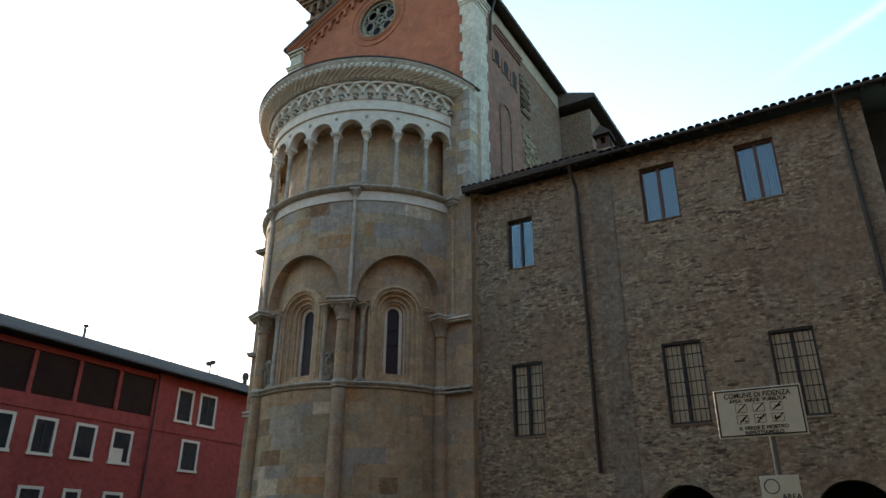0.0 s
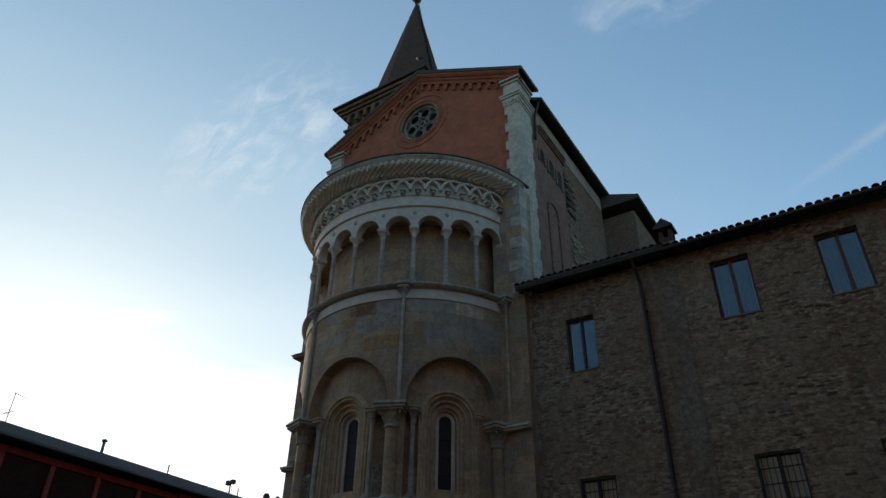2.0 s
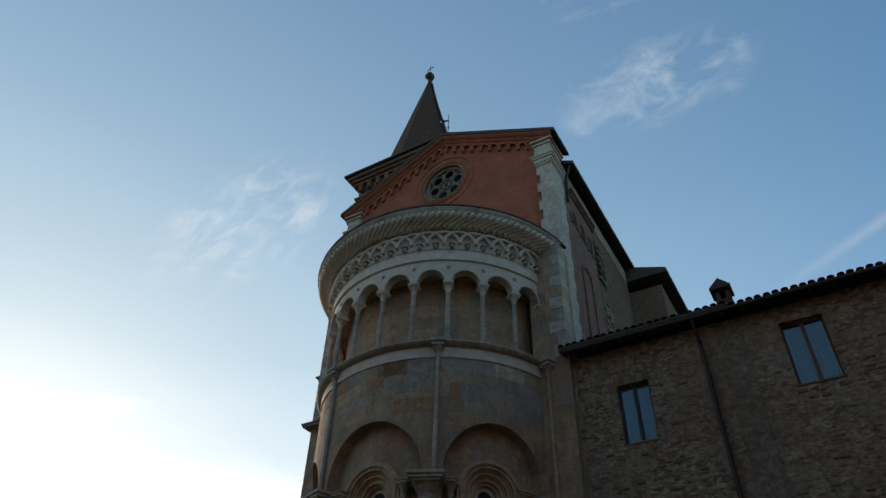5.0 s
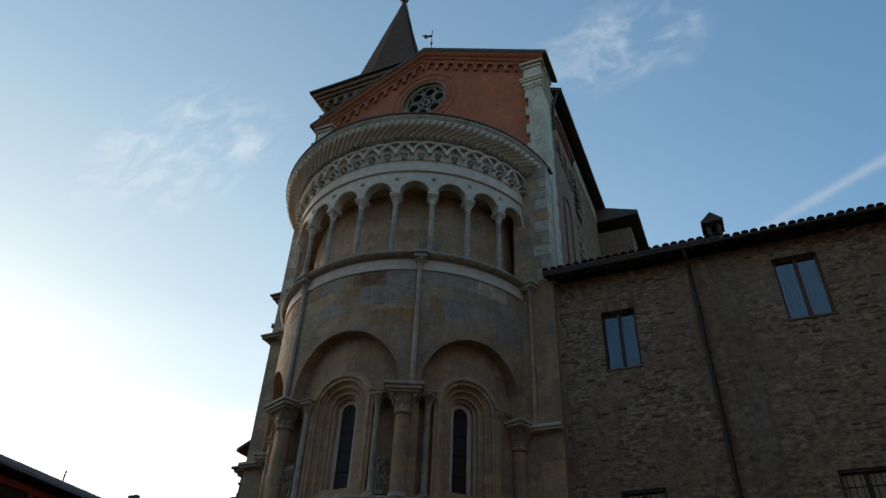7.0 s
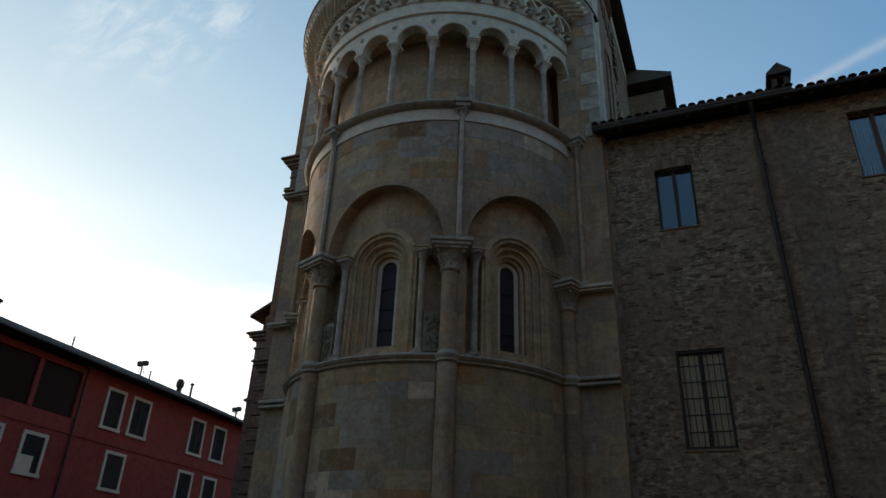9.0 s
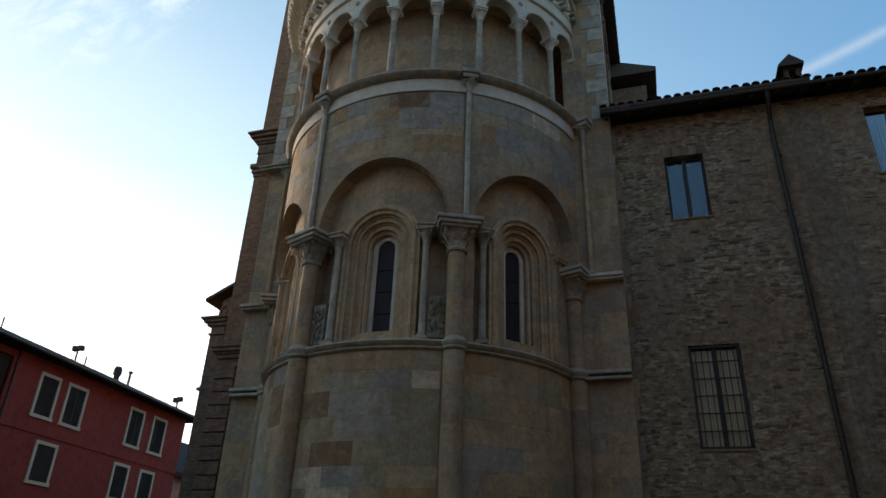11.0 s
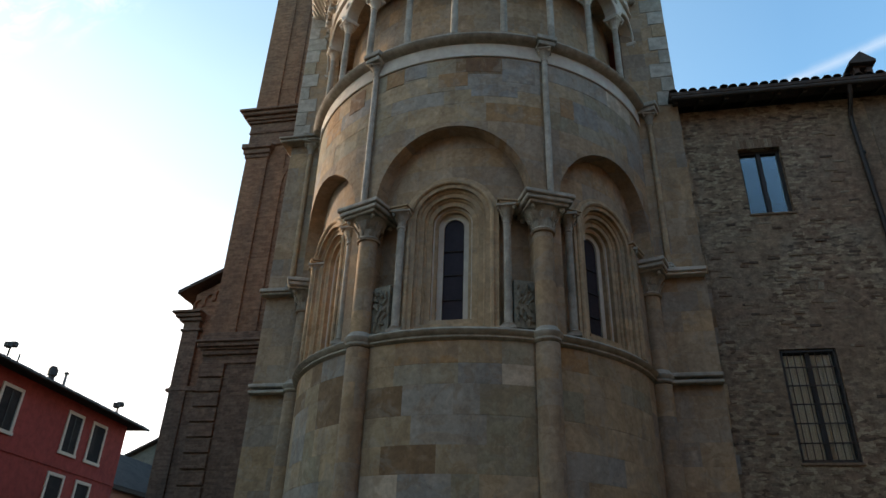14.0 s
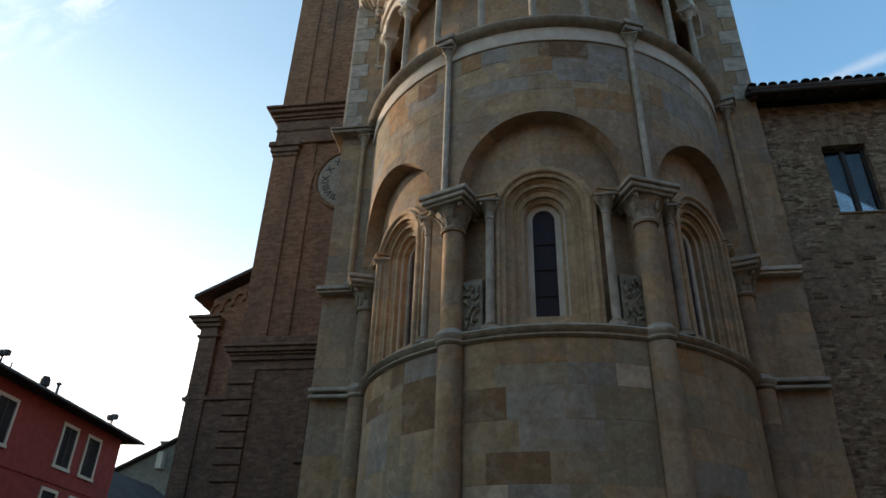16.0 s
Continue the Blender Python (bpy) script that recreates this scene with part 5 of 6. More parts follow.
part("rear_wall", boxes((XW0, XW1, 26.6, 27.0, 0, 12.6)), OLD_BRICK, bld, uv="box")
part("end_wall", boxes((XW0, XW0 + 0.4, WY + 0.5, 26.6, 0, 12.6)), OLD_BRICK, bld, uv="box")
# near-black sheets stand in for the shade of the rooms behind the windows
part("room_shade_sheet", boxes((XW0 + 0.4, XW1, WY + 1.2, WY + 1.25, 0, 12.5)), DARKNESS, bld)
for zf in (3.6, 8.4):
    part("room_shade_floor", boxes((XW0 + 0.4, XW1, WY + 0.46, WY + 1.2, zf, zf + 0.2)), DARKNESS, bld)
part("pilaster_strip", boxes((-5.92, -5.22, WY - 0.02, WY + 0.2, 0, 12.5)), make_rubble("pale_grey_brick", (0.20, 0.145, 0.103), (0.185, 0.125, 0.087), (0.22, 0.18, 0.142), (0.055, 0.04, 0.03), (0.31, 0.25, 0.185), 0.5), bld, uv="box")
for x0, x1, z0, z1 in UP[:1]:
    nb = 14
    for k in range(nb):
        xa = x0 - 0.08 + (x1 - x0 + 0.16) * k / nb
        part("lintel_brick", boxes((xa + 0.004, xa + (x1 - x0 + 0.16) / nb - 0.004, WY - 0.008, WY + 0.2, z1 + 0.002, z1 + 0.25), bevel=0.005), BRICK_PIECE, bld)


def casement(x0, x1, z0, z1, wood, bars, backing, sill=True):
    wy = WY - 0.06 if bars else WY
    win = part("window", boxes((x0, x0 + 0.06, wy + 0.14, wy + 0.22, z0, z1), (x1 - 0.06, x1, wy + 0.14, wy + 0.22, z0, z1), (x0 + 0.06, x1 - 0.06, wy + 0.14, wy + 0.22, z1 - 0.07, z1), (x0 + 0.06, x1 - 0.06, wy + 0.14, wy + 0.22, z0, z0 + 0.07), bevel=0.005), wood, bld)
    xm = (x0 + x1) / 2
    part("mullion", boxes((xm - 0.045, xm + 0.045, wy + 0.125, wy + 0.215, z0 + 0.07, z1 - 0.07), bevel=0.01), wood, win)
    for a, b in ((x0 + 0.06, xm - 0.045), (xm + 0.045, x1 - 0.06)):
        bm = boxes((a, b, wy + 0.185, wy + 0.19, z0 + 0.07, z1 - 0.07))
        pn = part("pane", bm, GLASS, win)
        pn.visible_shadow = False
        if backing is None:
            continue
        bm = bmesh.new()
        n = 22
        pts = [(a + (b - a) * i / n, wy + (0.225 if bars else 0.27) + (0.012 if bars else 0.03) * math.sin(i * 1.9) + 0.008 * math.sin(i * 0.8)) for i in range(n + 1)]
        for (xa, ya), (xb, yb) in zip(pts, pts[1:]):
            quad(bm, (xa, ya, z0 + 0.05), (xb, yb, z0 + 0.05), (xb, yb, z1 - 0.08), (xa, ya, z1 - 0.08))
        bmesh.ops.remove_doubles(bm, verts=bm.verts, dist=1e-4)
        part("curtain_and_reflection", bm, backing, win, smooth=True)
    if sill:
        part("sill", boxes((x0 - 0.03, x1 + 0.03, WY - 0.03, WY + 0.14, z0 - 0.05, z0 + 0.004), bevel=0.008), BRICK_PIECE, win)
    if bars:
        fr = part("grille", boxes((x0 + 0.012, x0 + 0.05, WY + 0.02, WY + 0.06, z0 + 0.02, z1 - 0.02), (x1 - 0.05, x1 - 0.012, WY + 0.02, WY + 0.06, z0 + 0.02, z1 - 0.02), (x0 + 0.02, x1 - 0.02, WY + 0.02, WY + 0.06, z0 + 0.02, z0 + 0.06), (x0 + 0.02, x1 - 0.02, WY + 0.02, WY + 0.06, z1 - 0.06, z1 - 0.02)), IRON, win, "dark iron window grille")
        for k in range(1, 8):
            xx = x0 + (x1 - x0) * k / 8
            part("bar", tube(bmesh.new(), [(xx, WY + 0.04, z0 + 0.03), (xx, WY + 0.04, z1 - 0.03)], 0.009, 6), IRON, fr)
        for k in range(1, 6):
            zz = z0 + (z1 - z0) * k / 6
            part("cross_bar", boxes((x0 + 0.03, x1 - 0.03, WY + 0.032, WY + 0.05, zz - 0.012, zz + 0.012)), IRON, fr)
    return win


for i, h in enumerate(UP):
    casement(*h, FRAME_WOOD if i else BLACK_WOOD, False, CURTAIN if i else None)
# lower windows get a cream sheet as a painted reflection, upper ones curtains
for h in LOWER:
    casement(*h, BLACK_WOOD, True, CREAM_REFLECTION)

# remains of a blocked arch, a pale curved row of bricks
for k in range(9):
    a = radians(35 + 9 * k)
    part("arch_brick", boxes((-0.055, 0.055, -0.012, 0.05, -0.09, 0.09), bevel=0.008), BRICK_PIECE, bld, m=Matrix.Translation((-7.95 + 1.1 * math.cos(a), WY, 6.95 + 1.0 * math.sin(a))) @ Matrix.Rotation(math.pi / 2 - a, 4, "Y"))

# roof: boarded eaves, gutter and rows of hollow tiles
EZ = 12.62
bm = bmesh.new()
vs = [bm.verts.new(p) for p in [(x, y, z) for x in (-10.2, 3.4) for y, zt in ((18.2, EZ), (23.0, EZ + 1.75)) for z in (zt, zt + 0.06)]]
bmesh.ops.convex_hull(bm, input=vs)
broof = part("roof", bm, DARK_WOOD, bld, "clay tile roof with dark wooden eaves")
bm = bmesh.new()
vs = [bm.verts.new(p) for p in [(x, y, z) for x in (-10.2, 3.4) for y, zt in ((23.0, EZ + 1.75), (27.4, EZ)) for z in (zt, zt + 0.06)]]
bmesh.ops.convex_hull(bm, input=vs)
part("rear_slope", bm, ROOF_TILE, broof)
for k in range(24):
    xx = -10.1 + 0.56 * k
    bm = bmesh.new()
    vs = [bm.verts.new(p) for p in [(x, y, z) for x in (xx, xx + 0.09) for y, zt in ((18.24, EZ + 0.01), (18.9, EZ + 0.25)) for z in (zt - 0.11, zt)]]
    bmesh.ops.convex_hull(bm, input=vs)
    part("rafter", bm, DARK_WOOD, broof)
tile = bmesh.new()
L, n = 0.48, 8
ring_in = []
for y, rad in ((0.0, 0.095), (L, 0.075)):
    for rr in (rad, rad - 0.014):
        ring_in.append([tile.verts.new((rr * math.cos(math.pi * i / n), y, rr * math.sin(math.pi * i / n) * 0.68)) for i in range(n + 1)])
for i in range(n):
    a, b, c, d = ring_in
    tile.faces.new((a[i], a[i + 1], c[i + 1], c[i]))
    tile.faces.new((b[i], b[i + 1], d[i + 1], d[i]))
    tile.faces.new((a[i], a[i + 1], b[i + 1], b[i]))
    tile.faces.new((c[i], c[i + 1], d[i + 1], d[i]))
pitch_up = math.atan2(1.75, 4.8)
rr = random.Random(7)
tile_me = None
for row in range(4):
    for k in range(61):
        xx = -10.1 + 0.221 * k + rr.uniform(-0.015, 0.015)
        y = 18.12 + row * 0.38 + rr.uniform(-0.02, 0.02)
        m = Matrix.Translation((xx, y, EZ + (0.175 if xx < -5.45 else 0.075) + (y - 18.2) * math.tan(pitch_up) + rr.uniform(0, 0.012))) @ Matrix.Rotation(pitch_up, 4, "X") @ Matrix.Rotation(rr.uniform(-0.04, 0.04), 4, "Z")
        if tile_me is None:
            tile_me = part("roof_tile", tile, ROOF_TILE, broof, m=m, smooth=True).data
        else:
            place("roof_tile", tile_me, broof, "", m)
part("tile_bed", boxes((-10.2, -5.4, 18.14, 18.6, EZ + 0.055, EZ + 0.17), bevel=0.02), ROOF_TILE, broof)
part("gutter", tube(bmesh.new(), [(-10.15, 18.18, EZ + 0.0), (3.4, 18.18, EZ + 0.0)], 0.055, 10), DARK_WOOD, bld, smooth=True)

for px_, zb in ((-6.32, 3.36), (1.08, 2.5)):
    pipe = part("downpipe", tube(bmesh.new(), [(px_ - 0.02, 18.2, EZ - 0.05), (px_ - 0.02, 18.26, EZ - 0.2), (px_, WY - 0.12, EZ - 0.62), (px_, WY - 0.09, EZ - 0.9), (px_ + 0.03, WY - 0.09, 8.0), (px_ + 0.05, WY - 0.09, zb)], 0.055, 10), PIPE, bld, "dark metal downpipe", smooth=True)
    for z in (11.0, 8.8, 6.6, 4.4):
        part("bracket", turned(bmesh.new(), [(0.068, z), (0.068, z + 0.05)], px_ + 0.03, WY - 0.085, 10), IRON, pipe)

chim = thing("chimney", (-5.45, 19.3, 12.9), "small brick chimney with a gabled cap on the tiled roof", "chimney")
# chimney in the darkened brick, so its silhouette shade is painted
part("shaft", boxes((-5.68, -5.27, 19.15, 19.55, 12.85, 13.6)), BACKLIT_BRICK, chim, uv="box")
part("collar", boxes((-5.74, -5.21, 19.09, 19.61, 13.32, 13.4), bevel=0.01), OLD_BRICK, chim, uv="box")
bm = bmesh.new()
vs = [bm.verts.new(p) for p in [(x, y, 13.98) for x in (-5.77, -5.18) for y in (19.04, 19.66)] + [(x, y, 13.92) for x in (-5.77, -5.18) for y in (19.04, 19.66)] + [(-5.475, y, 14.27) for y in (19.04, 19.66)]]
bmesh.ops.convex_hull(bm, input=vs)
part("cap", bm, ROOF_TILE, chim)
part("lintel", boxes((-5.66, -5.255, 19.17, 19.55, 13.86, 13.93)), BACKLIT_BRICK, chim, uv="box")
for x in (-5.66, -5.38):
    for y in (19.17, 19.43):
        part("pier", boxes((x, x + 0.125, y, y + 0.12, 13.6, 13.9)), BACKLIT_BRICK, chim)

# set-back end of the building, its deep shade put into the dark wood colour
part("set_back_shade_wall", boxes((1.62, 3.4, 20.4, 20.8, 0, 12.9)), DARK_WOOD, bld)
part("return_wall", boxes((1.22, 1.615, WY + 0.46, 20.4, 0, 12.6)), OLD_BRICK, bld, uv="box")

# unseen plain walls, added behind and on the east to hold back sky light
tagged(part("light_block_east", boxes((6.0, 6.5, -13, 18.1, 0, 20.0)), OLD_BRICK, uv="box"), "unseen brick wall added to block sky light from the east", "wall", kind="structure")
tagged(part("light_block_south", boxes((-36, 24, -11.5, -11.0, 0, 21.0)), make_plain("grey_brown_plaster", (0.15, 0.118, 0.09), 0.9, 2.0, 0.25, (0.11, 0.088, 0.07), 0.2)), "unseen grey-brown plastered wall added to block sky light from the south", "wall", kind="structure")

# ---- the public notice on its post ----
SX0, SX1, SY, SZ0, SZ1 = -1.365, -0.49, 8.1, 2.655, 3.175
sign = thing("notice_sign", ((SX0 + SX1) / 2, SY, 0), "white public green notice with black border on a steel post", "sign")
plate = part("plate", boxes((SX0, SX1, SY, SY + 0.012, SZ0, SZ1), bevel=0.004), SIGN_WHITE, sign)
part("post", tube(bmesh.new(), [(-0.85, SY + 0.05, 0), (-0.85, SY + 0.05, SZ1 - 0.05)], 0.03, 12), STEEL, sign, smooth=True)
for z in (2.75, 3.02):
    part("clamp", boxes((-0.91, -0.79, SY + 0.012, SY + 0.09, z, z + 0.03)), STEEL, sign)
i_, t_ = 0.014, 0.015
part("border", boxes((SX0 + i_, SX1 - i_, SY - 0.002, SY, SZ1 - i_ - t_, SZ1 - i_), (SX0 + i_, SX1 - i_, SY - 0.002, SY, SZ0 + i_, SZ0 + i_ + t_), (SX0 + i_, SX0 + i_ + t_, SY - 0.002, SY, SZ0 + i_ + t_, SZ1 - i_ - t_), (SX1 - i_ - t_, SX1 - i_, SY - 0.002, SY, SZ0 + i_ + t_, SZ1 - i_ - t_)), SIGN_BLACK, plate)


def words(txt, x, y, z, size, parent, mat=SIGN_BLACK, wide=1.0):
    cu = bpy.data.curves.new("lettering", "FONT")
    cu.body, cu.size, cu.extrude, cu.align_x, cu.align_y, cu.offset = txt, size, 0.001, "CENTER", "CENTER", 0.0012
    cu.materials.append(mat)
    return place("lettering", cu, parent, "", Matrix.Translation((x, y, z)) @ Matrix.Rotation(radians(90), 4, "X") @ Matrix.Diagonal((wide, 1, 1, 1)))


SC = (SX0 + SX1) / 2
words("COMUNE DI FIDENZA", SC, SY - 0.003, SZ1 - 0.078, 0.078, plate, wide=0.86)
words("AREA  VERDE  PUBBLICA", SC, SY - 0.003, SZ1 - 0.135, 0.052, plate, wide=1.0)
words("IL VERDE E' NOSTRO", SC + 0.02, SY - 0.003, SZ1 - 0.425, 0.052, plate, wide=1.0)
words("RISPETTIAMOLO", SC + 0.02, SY - 0.003, SZ1 - 0.476, 0.052, plate, wide=1.0)
for r in range(2):
    for c in range(3):
        xx, zz = SX0 + 0.205 + 0.175 * c, SZ1 - 0.258 - 0.118 * r
        g, wd, hd = 0.005, 0.118, 0.09
        pic = part("pictogram", boxes((xx, xx + wd, SY - 0.002, SY, zz, zz + g), (xx, xx + wd, SY - 0.002, SY, zz + hd - g, zz + hd), (xx, xx + g, SY - 0.002, SY, zz + g, zz + hd - g), (xx + wd - g, xx + wd, SY - 0.002, SY, zz + g, zz + hd - g)), STEEL, plate)
        part("stroke", tube(bmesh.new(), [(xx + 0.025, SY - 0.002, zz + 0.012), (xx + 0.11, SY - 0.002, zz + 0.088)], 0.006, 4), SIGN_BLACK, pic)
        if r == 1 or c == 2:
            bm = bmesh.new()
            q = random.Random(10 * r + c)
            for k in range(6):
                a, b = xx + q.uniform(0.02, 0.08), zz + q.uniform(0.012, 0.06)
                box(bm, a, a + q.uniform(0.012, 0.03), SY - 0.0015, SY, b, b + q.uniform(0.01, 0.02))
            part("symbol", bm, SIGN_BLACK, pic)
low = part("lower_plate", boxes((-1.035, -0.665, SY, SY + 0.01, 1.76, 2.265), bevel=0.004), SIGN_WHITE, sign)
part("emblem", circle_tube(bmesh.new(), -0.93, 2.16, 0.07, SY, 0.006, 20, 4), STEEL, low)
words("AREA", -0.76, SY - 0.003, 2.055, 0.075, low)
part("text_bar", boxes((-1.0, -0.7, SY - 0.002, SY, 1.945, 1.995)), SIGN_BLACK, low)

# ---- the red house across the square ----
RA = math.atan(-0.08)
RM = Matrix.Translation((-41.3, 36.0, 0.12)) @ Matrix.Rotation(-RA, 4, "Z")
# in the house's own frame: y runs along the front, +x faces the square
rh = thing("red_house", (-41.3, 36.0, 0), "long red painted house with cream window surrounds and a glazed loggia", "house")
rh.matrix_basis = RM


def rpart(name, bm, mat, parent=None, label=""):
    return part(name, bm, mat, parent or rh, label, m=RM, uv="box")


rpart("wall", boxes((-9, 0, -5.75, 10.3, -0.22, 12.3)), HOUSE_RED)
rpart("wall", boxes((-9, 0, -34, -5.75, -0.22, 9.25)), HOUSE_RED)
rpart("upper_wall", boxes((-9, -1.6, -34, -5.75, 9.25, 12.0)), HOUSE_RED)
rpart("loggia_beam", boxes((-0.4, 0, -34, -5.75, 11.75, 12.1)), HOUSE_RED)
bm = bmesh.new()
for y0, y1, zz in ((-34.6, 11.4, 12.22),):
    vs = [bm.verts.new(p) for p in ((0.9, y0, zz), (0.9, y1, zz), (0.9, y0, zz + 0.16), (0.9, y1, zz + 0.16), (-4.5, y0, zz + 2.35), (-4.5, y1 - 5.5, zz + 2.35), (-10, y0, zz), (-10, y1, zz))]
    bmesh.ops.convex_hull(bm, input=vs)
rroof = rpart("roof", bm, SLATE)
rpart("gutter", tube(bmesh.new(), [(0.95, -34.5, 12.24), (0.95, 11.4, 12.24)], 0.08, 8), PIPE)
rpart("string_band", boxes((0, 0.06, -34, 10.3, 8.42, 8.55)), HOUSE_RED)
rpart("downpipe", tube(bmesh.new(), [(0.08, -5.75, 0), (0.08, -5.75, 12.1)], 0.06, 8), PIPE)
# black sheet that paints the shade at the back of the loggia
rpart("loggia_shade", boxes((-1.62, -1.58, -33.9, -5.9, 9.3, 11.7)), BLACK_WOOD)
for k in range(10):
    yy = -5.85 - 2.95 * k
    rpart("loggia_post", boxes((-0.16, 0.03, yy - 0.13, yy + 0.13, 9.25, 11.75)), HOUSE_RED)
    bm = boxes((-0.1, -0.08, yy - 2.8, yy - 0.13, 9.3, 11.7))
    pn = rpart("loggia_pane", bm, LOGGIA)


def rwindow(y0, y1, z0, z1, inner):
    f = 0.17
    w = rpart("window", boxes((0, 0.07, y0, y0 + f, z0, z1), (0, 0.07, y1 - f, y1, z0, z1), (0, 0.07, y0 + f, y1 - f, z1 - f, z1), (0, 0.1, y0 - 0.05, y1 + 0.05, z0, z0 + f)), HOUSE_TRIM, None, "cream framed window")
    # panes take the near-black shade colour in place of unlit rooms
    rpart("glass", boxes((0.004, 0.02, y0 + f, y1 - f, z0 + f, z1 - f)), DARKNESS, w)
    ym = (y0 + y1) / 2
    if inner == 1:
        rpart("sash", boxes((0.02, 0.05, ym - 0.04, ym + 0.04, z0 + f, z1 - f), (0.02, 0.05, y1 - f - 0.12, y1 - f - 0.04, z0 + f, z1 - f - 0.3)), BLACK_WOOD, w)
    elif inner == 2:
        rpart("blind", boxes((0.02, 0.05, y0 + f, ym + 0.2, z0 + f, (z0 + z1) / 2 - 0.1)), HOUSE_TRIM, w)


for y0, y1, z0, z1, k in ((-3.95, -2.40, 9.2, 11.58, 0), (-1.80, -0.12, 9.2, 11.58, 1), (3.95, 5.55, 9.2, 11.65, 1), (6.5, 8.1, 9.2, 11.65, 0), (-2.97, -1.3, 5.98, 8.16, 0), (3.6, 5.2, 5.98, 8.16, 0), (6.3, 7.9, 5.98, 8.16, 0),
                          (-13.98, -12.48, 5.98, 8.1, 1), (-11.3, -9.8, 5.98, 8.1, 0), (-8.67, -7.1, 5.98, 8.1, 2), (-16.6, -15.06, 5.98, 8.1, 0), (-19.3, -17.8, 5.98, 8.1, 0), (-22.0, -20.5, 5.98, 8.1, 1),
                          (-14.0, -12.5, 2.6, 4.36, 0), (-11.25, -10.1, 2.6, 4.36, 0), (-8.55, -7.1, 2.6, 4.36, 0)):
    rwindow(y0, y1, z0, z1, k)
U = -4.2
for yy, hh, rad in ((-9.05, 0.75, 0.10), (-3.4, 0.65, 0.05), (3.85, 0.6, 0.05), (8.6, 0.85, 0.09)):
    vent = rpart("roof_vent", tube(bmesh.new(), [(U, yy, 14.0), (U, yy, 14.45 + hh)], rad, 8), STEEL, None, "small roof vent pipe")
    if rad > 0.08:
        rpart("cowl", turned(bmesh.new(), [(rad * 1.9, 14.45 + hh), (rad * 2.0, 14.52 + hh), (0.03, 14.62 + hh)], U, yy, 10), IRON, vent)
pot = rpart("chimney_pot", turned(bmesh.new(), [(0.2, 14.1), (0.2, 14.75), (0.3, 14.77), (0.3, 15.2), (0.22, 15.22), (0.22, 15.34), (0.02, 15.36)], U, 7.2, 10), IRON, None, "dark ribbed chimney pot")
for uu, yy, zz in ((U, 2.9, 14.5), (-1.2, 10.6, 13.0)):
    lamp = rpart("floodlight", tube(bmesh.new(), [(uu, yy, zz - 0.4), (uu, yy, zz + 0.75)], 0.06, 8), IRON, None, "pair of floodlights on a roof post")
    for dy in (-0.22, 0.24):
        rpart("lamp_head", boxes((uu - 0.2, uu + 0.2, yy + dy - 0.17, yy + dy + 0.17, zz + 0.62 + dy * 0.4, zz + 0.95 + dy * 0.4), bevel=0.05), IRON, lamp)
    for dy in (-0.3, 0.3):
        rpart("stay", tube(bmesh.new(), [(uu, yy + dy, zz - 0.3), (uu, yy + dy * 0.6, zz + 0.6)], 0.018, 5), STEEL, lamp)
aer = rpart("aerial", tube(bmesh.new(), [(U, -15.75, 13.9), (U, -15.75, 16.25)], 0.022, 6), IRON, None, "thin television aerial on the roof")
rpart("rod", tube(bmesh.new(), [(U, -15.85, 16.22), (U, -14.95, 16.12)], 0.012, 5), IRON, aer)
for k in range(5):
    rpart("rod", tube(bmesh.new(), [(U - 0.3, -15.95 + 0.09 * k, 14.9 + 0.06 * k), (U + 0.3, -15.95 + 0.09 * k, 14.9 + 0.06 * k)], 0.012, 5), IRON, aer)
rpart("boom", tube(bmesh.new(), [(U, -16.05, 14.88), (U, -15.5, 15.2)], 0.02, 5), IRON, aer)

# ---- houses further off ----
pk = thing("pink_house", (-52, 58, 0), "pale pink house with a dark tiled roof", "house")
part("wall", boxes((-58, -45.5, 49.5, 66, 0, 9.3)), HOUSE_PINK, pk)
bm = bmesh.new()
vs = [bm.verts.new(p) for p in [(x, y, z) for y in (49.0, 66.5) for x, z in ((-44.8, 9.2), (-58.7, 9.2), (-44.8, 9.36), (-51.5, 13.4))]]
bmesh.ops.convex_hull(bm, input=vs)
part("roof", bm, SLATE, pk)
part("eaves_board", boxes((-44.95, -44.75, 49.0, 66.5, 9.05, 9.25)), DARK_WOOD, pk)
gh = thing("grey_house", (-50, 75, 0), "grey plastered house with gabled roof and chimneys", "house")
bm = bmesh.new()
vs = [bm.verts.new(p) for p in [(x, y, z) for y in (70, 90) for x, z in ((-60, 0), (-60, 14.2), (-48.5, 20.0), (-37, 14.2), (-37, 0))]]
bmesh.ops.convex_hull(bm, input=vs)
part("wall", bm, HOUSE_GREY, gh)
for (xa, za), (xb, zb) in (((-60.8, 13.9), (-48.5, 20.1)), ((-36.2, 13.9), (-48.5, 20.1))):
    bm = bmesh.new()
    vs = [bm.verts.new(p) for p in [(x, y, z) for y in (69.4, 90.6) for x, zz in ((xa, za), (xb, zb)) for z in (zz, zz + 0.2)]]
    bmesh.ops.convex_hull(bm, input=vs)
    part("roof", bm, SLATE, gh)
for x, z in ((-54.0, 17.6), (-52.2, 18.5), (-51.2, 19.0)):
    part("chimney", boxes((x, x + 0.8, 70.5, 71.3, z - 1, z + 0.75), (x - 0.1, x + 0.9, 70.4, 71.4, z + 0.75, z + 0.9)), HOUSE_GREY, gh)
part("dormer", boxes((-53.4, -52.8, 69.3, 70.5, 15.6, 17.2)), GREY_STONE, gh)

# ---- single blocks and bricks, last ----
rr = random.Random(11)
block_me = {}


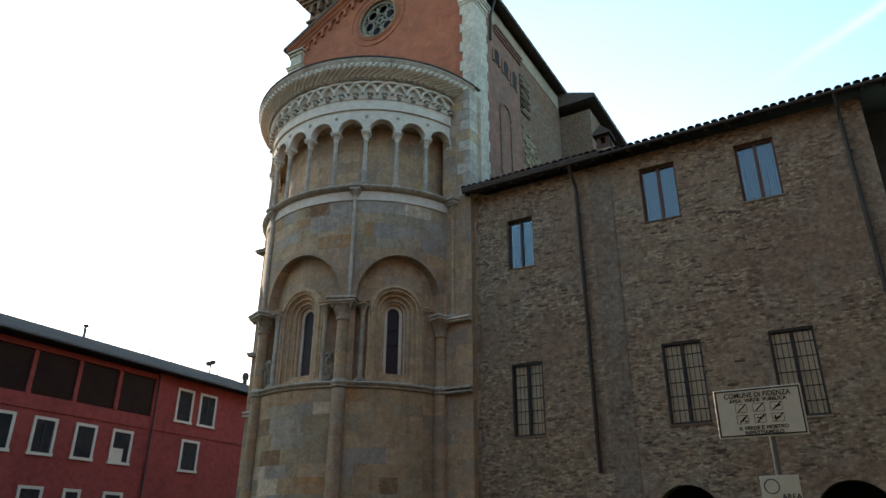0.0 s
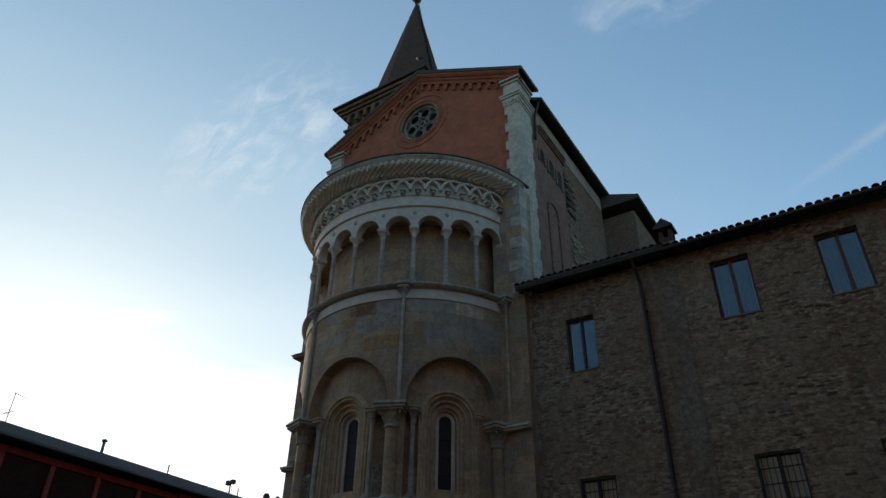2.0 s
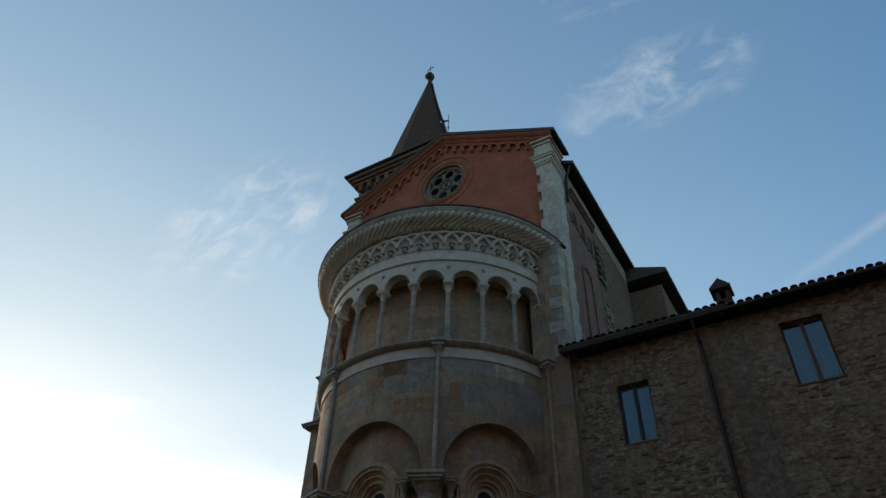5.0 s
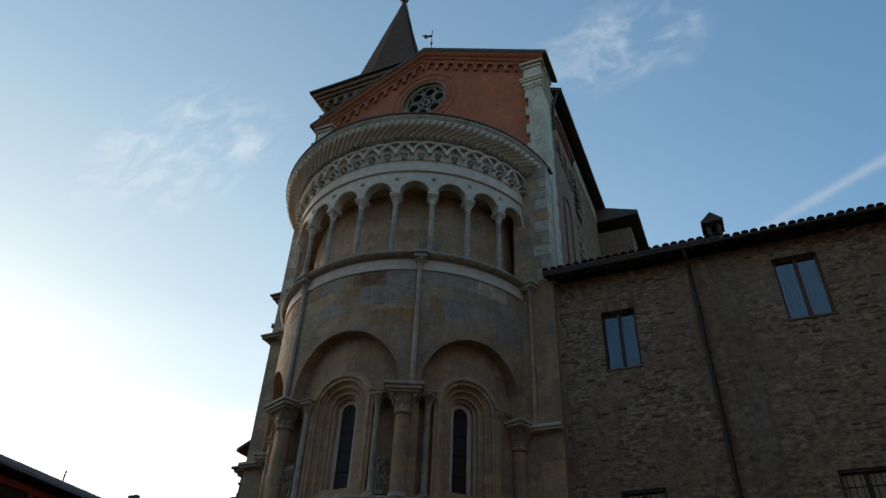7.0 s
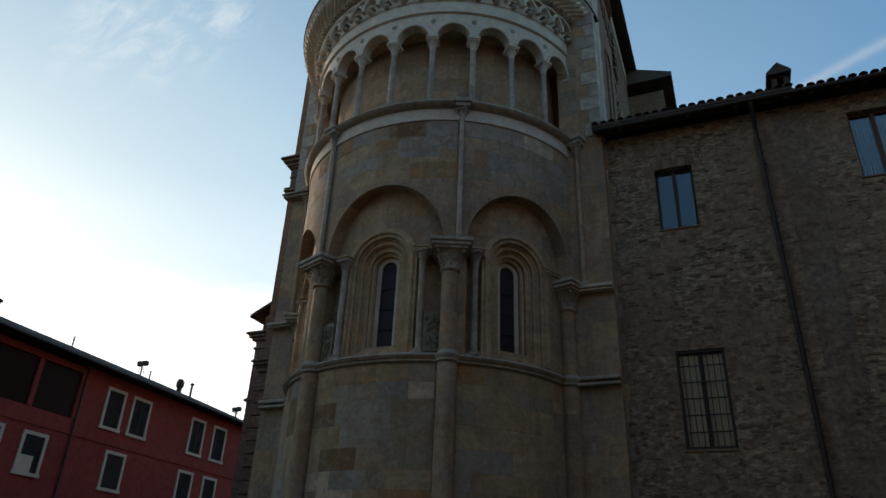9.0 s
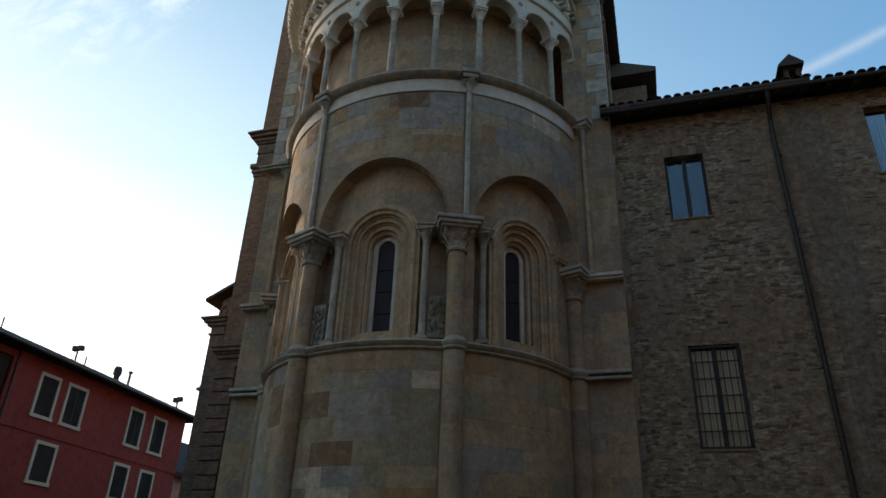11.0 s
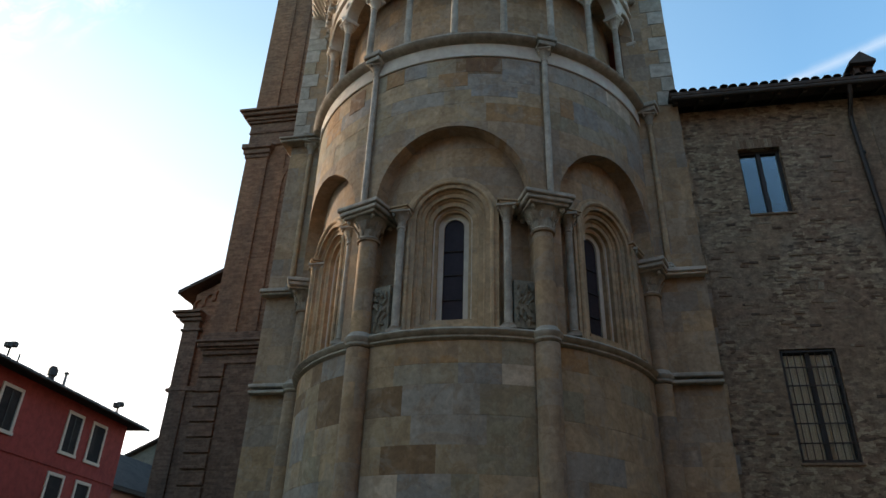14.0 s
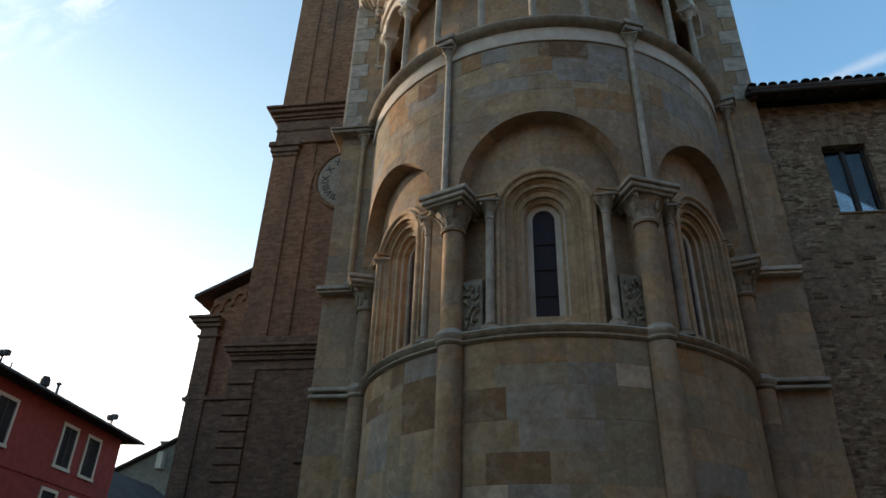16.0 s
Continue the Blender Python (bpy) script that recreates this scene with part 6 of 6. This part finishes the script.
def block(width_deg, height):
    key = (round(width_deg, 2), round(height, 2))
    if key not in block_me:
        bm = sweep(bmesh.new(), [(4.05, 0.0006), (R0 - 0.003, 0.0006), (R0, 0.004), (R0, height - 0.004), (R0 - 0.003, height - 0.0006), (4.05, height - 0.0006)], -width_deg / 2 + 0.008, width_deg / 2 - 0.008, 3)
        bmesh.ops.recalc_face_normals(bm, faces=bm.faces)
        me = bpy.data.meshes.new("block")
        bm.to_mesh(me)
        bm.free()
        me.materials.append(STONE_PIECE)
        block_me[key] = me
    return block_me[key]


SPLITS = ((9.5, 12, 6, 12.5), (14, 6.5, 11.5, 8), (7, 15.5, 10, 7.5), (16, 9, 15), (5, 13, 9, 13), (12, 17, 11))
for wall_ob, z_lo, z_hi, n_course in ((lower_wall, 0.62, 5.86, 12), (upper_wall, 10.42, 12.1, 4)):
    hs = [rr.uniform(0.75, 1.25) for i in range(n_course)]
    hs = [h * (z_hi - z_lo) / sum(hs) for h in hs]
    for i, h in enumerate(hs):
        for c, half_deg in ([b[:2] for b in BAYS] if z_lo > 9 else LOW_BLOCKS):
            span = 2 * half_deg - (0.6 if z_lo > 9 else 7.0)
            parts_ = SPLITS[rr.randrange(len(SPLITS))]
            sc = span / sum(parts_)
            d = c - span / 2
            for p in parts_:
                wdt = p * sc
                place("block", block(wdt, h), wall_ob, "", (LOW if z_lo < 9 else Matrix()) @ spin(d + wdt / 2, z_lo + sum(hs[:i])) @ Matrix.Translation((0, rr.uniform(-0.002, 0.002), 0)))
                d += wdt

# blocks of other stone that stand out in the upper wall: angle, width, bottom, height, stone
UMBER = make_carved("umber_block", (0.15, 0.088, 0.047))
RUST = make_carved("rust_block", (0.27, 0.168, 0.082))
BLUE_GREY = make_carved("blue_grey_block", (0.22, 0.22, 0.20))
for deg, wdt, z0, h, mat in ((8.9, 10.0, 11.70, 0.38, UMBER), (-18.0, 6.0, 11.66, 0.42, RUST), (-11.2, 7.0, 11.70, 0.38, BLUE_GREY), (0.2, 8.5, 11.33, 0.36, RUST), (19.0, 9.5, 11.45, 0.6, BLUE_GREY),
                             (12.0, 13.0, 11.05, 0.3, BLUE_GREY), (40.0, 9.0, 10.75, 0.55, BLUE_GREY), (33.5, 4.5, 10.8, 0.5, RUST), (-33.0, 7.0, 11.5, 0.5, UMBER)):
    bm = sweep(bmesh.new(), [(4.05, z0), (R0 + 0.003, z0), (R0 + 0.0045, z0 + 0.002), (R0 + 0.0045, z0 + h - 0.002), (R0 + 0.003, z0 + h), (4.05, z0 + h)], deg - wdt / 2, deg + wdt / 2, 4)
    part("block", bm, mat, upper_wall)

brick_bm = box(bmesh.new(), -0.12, 0.12, -0.03, 0.03, -0.029, 0.029, 0.007)
bmesh.ops.recalc_face_normals(brick_bm, faces=brick_bm.faces)
brick_me = bpy.data.meshes.new("brick")
brick_bm.to_mesh(brick_me)
brick_bm.free()
brick_me.materials.append(BRICK_PIECE)
count = 0
while count < 300:
    x = XW0 + 0.2 + rr.random() * 8.8
    z = 0.072 * rr.randrange(46, 172) + 0.036
    if -6.55 < x < -5.05 or any(h[0] - 0.3 < x < h[1] + 0.3 and h[2] - 0.15 < z < h[3] + 0.35 for h in holes):
        continue
    m = Matrix.Translation((x, WY + 0.024 - rr.uniform(0.0, 0.014), z)) @ Matrix.Rotation(rr.uniform(-0.04, 0.04), 4, "Y") @ Matrix.Rotation(rr.uniform(-0.05, 0.05), 4, "Z") @ Matrix.Diagonal((rr.uniform(0.7, 1.1), 1, rr.uniform(0.85, 1.1), 1))
    place("brick", brick_me, wall, "", m)
    count += 1
z = 0.3
while z < 12.3:
    h = rr.uniform(0.34, 0.5)
    w = rr.choice((0.02, 0.04, 0.07, 0.12))
    part("block", boxes((XW0 - 0.02, XW0 + w, WY - rr.uniform(0.012, 0.02), WY + 0.05, z, z + h - 0.004), bevel=0.006), STONE_PIECE, wall)
    z += h
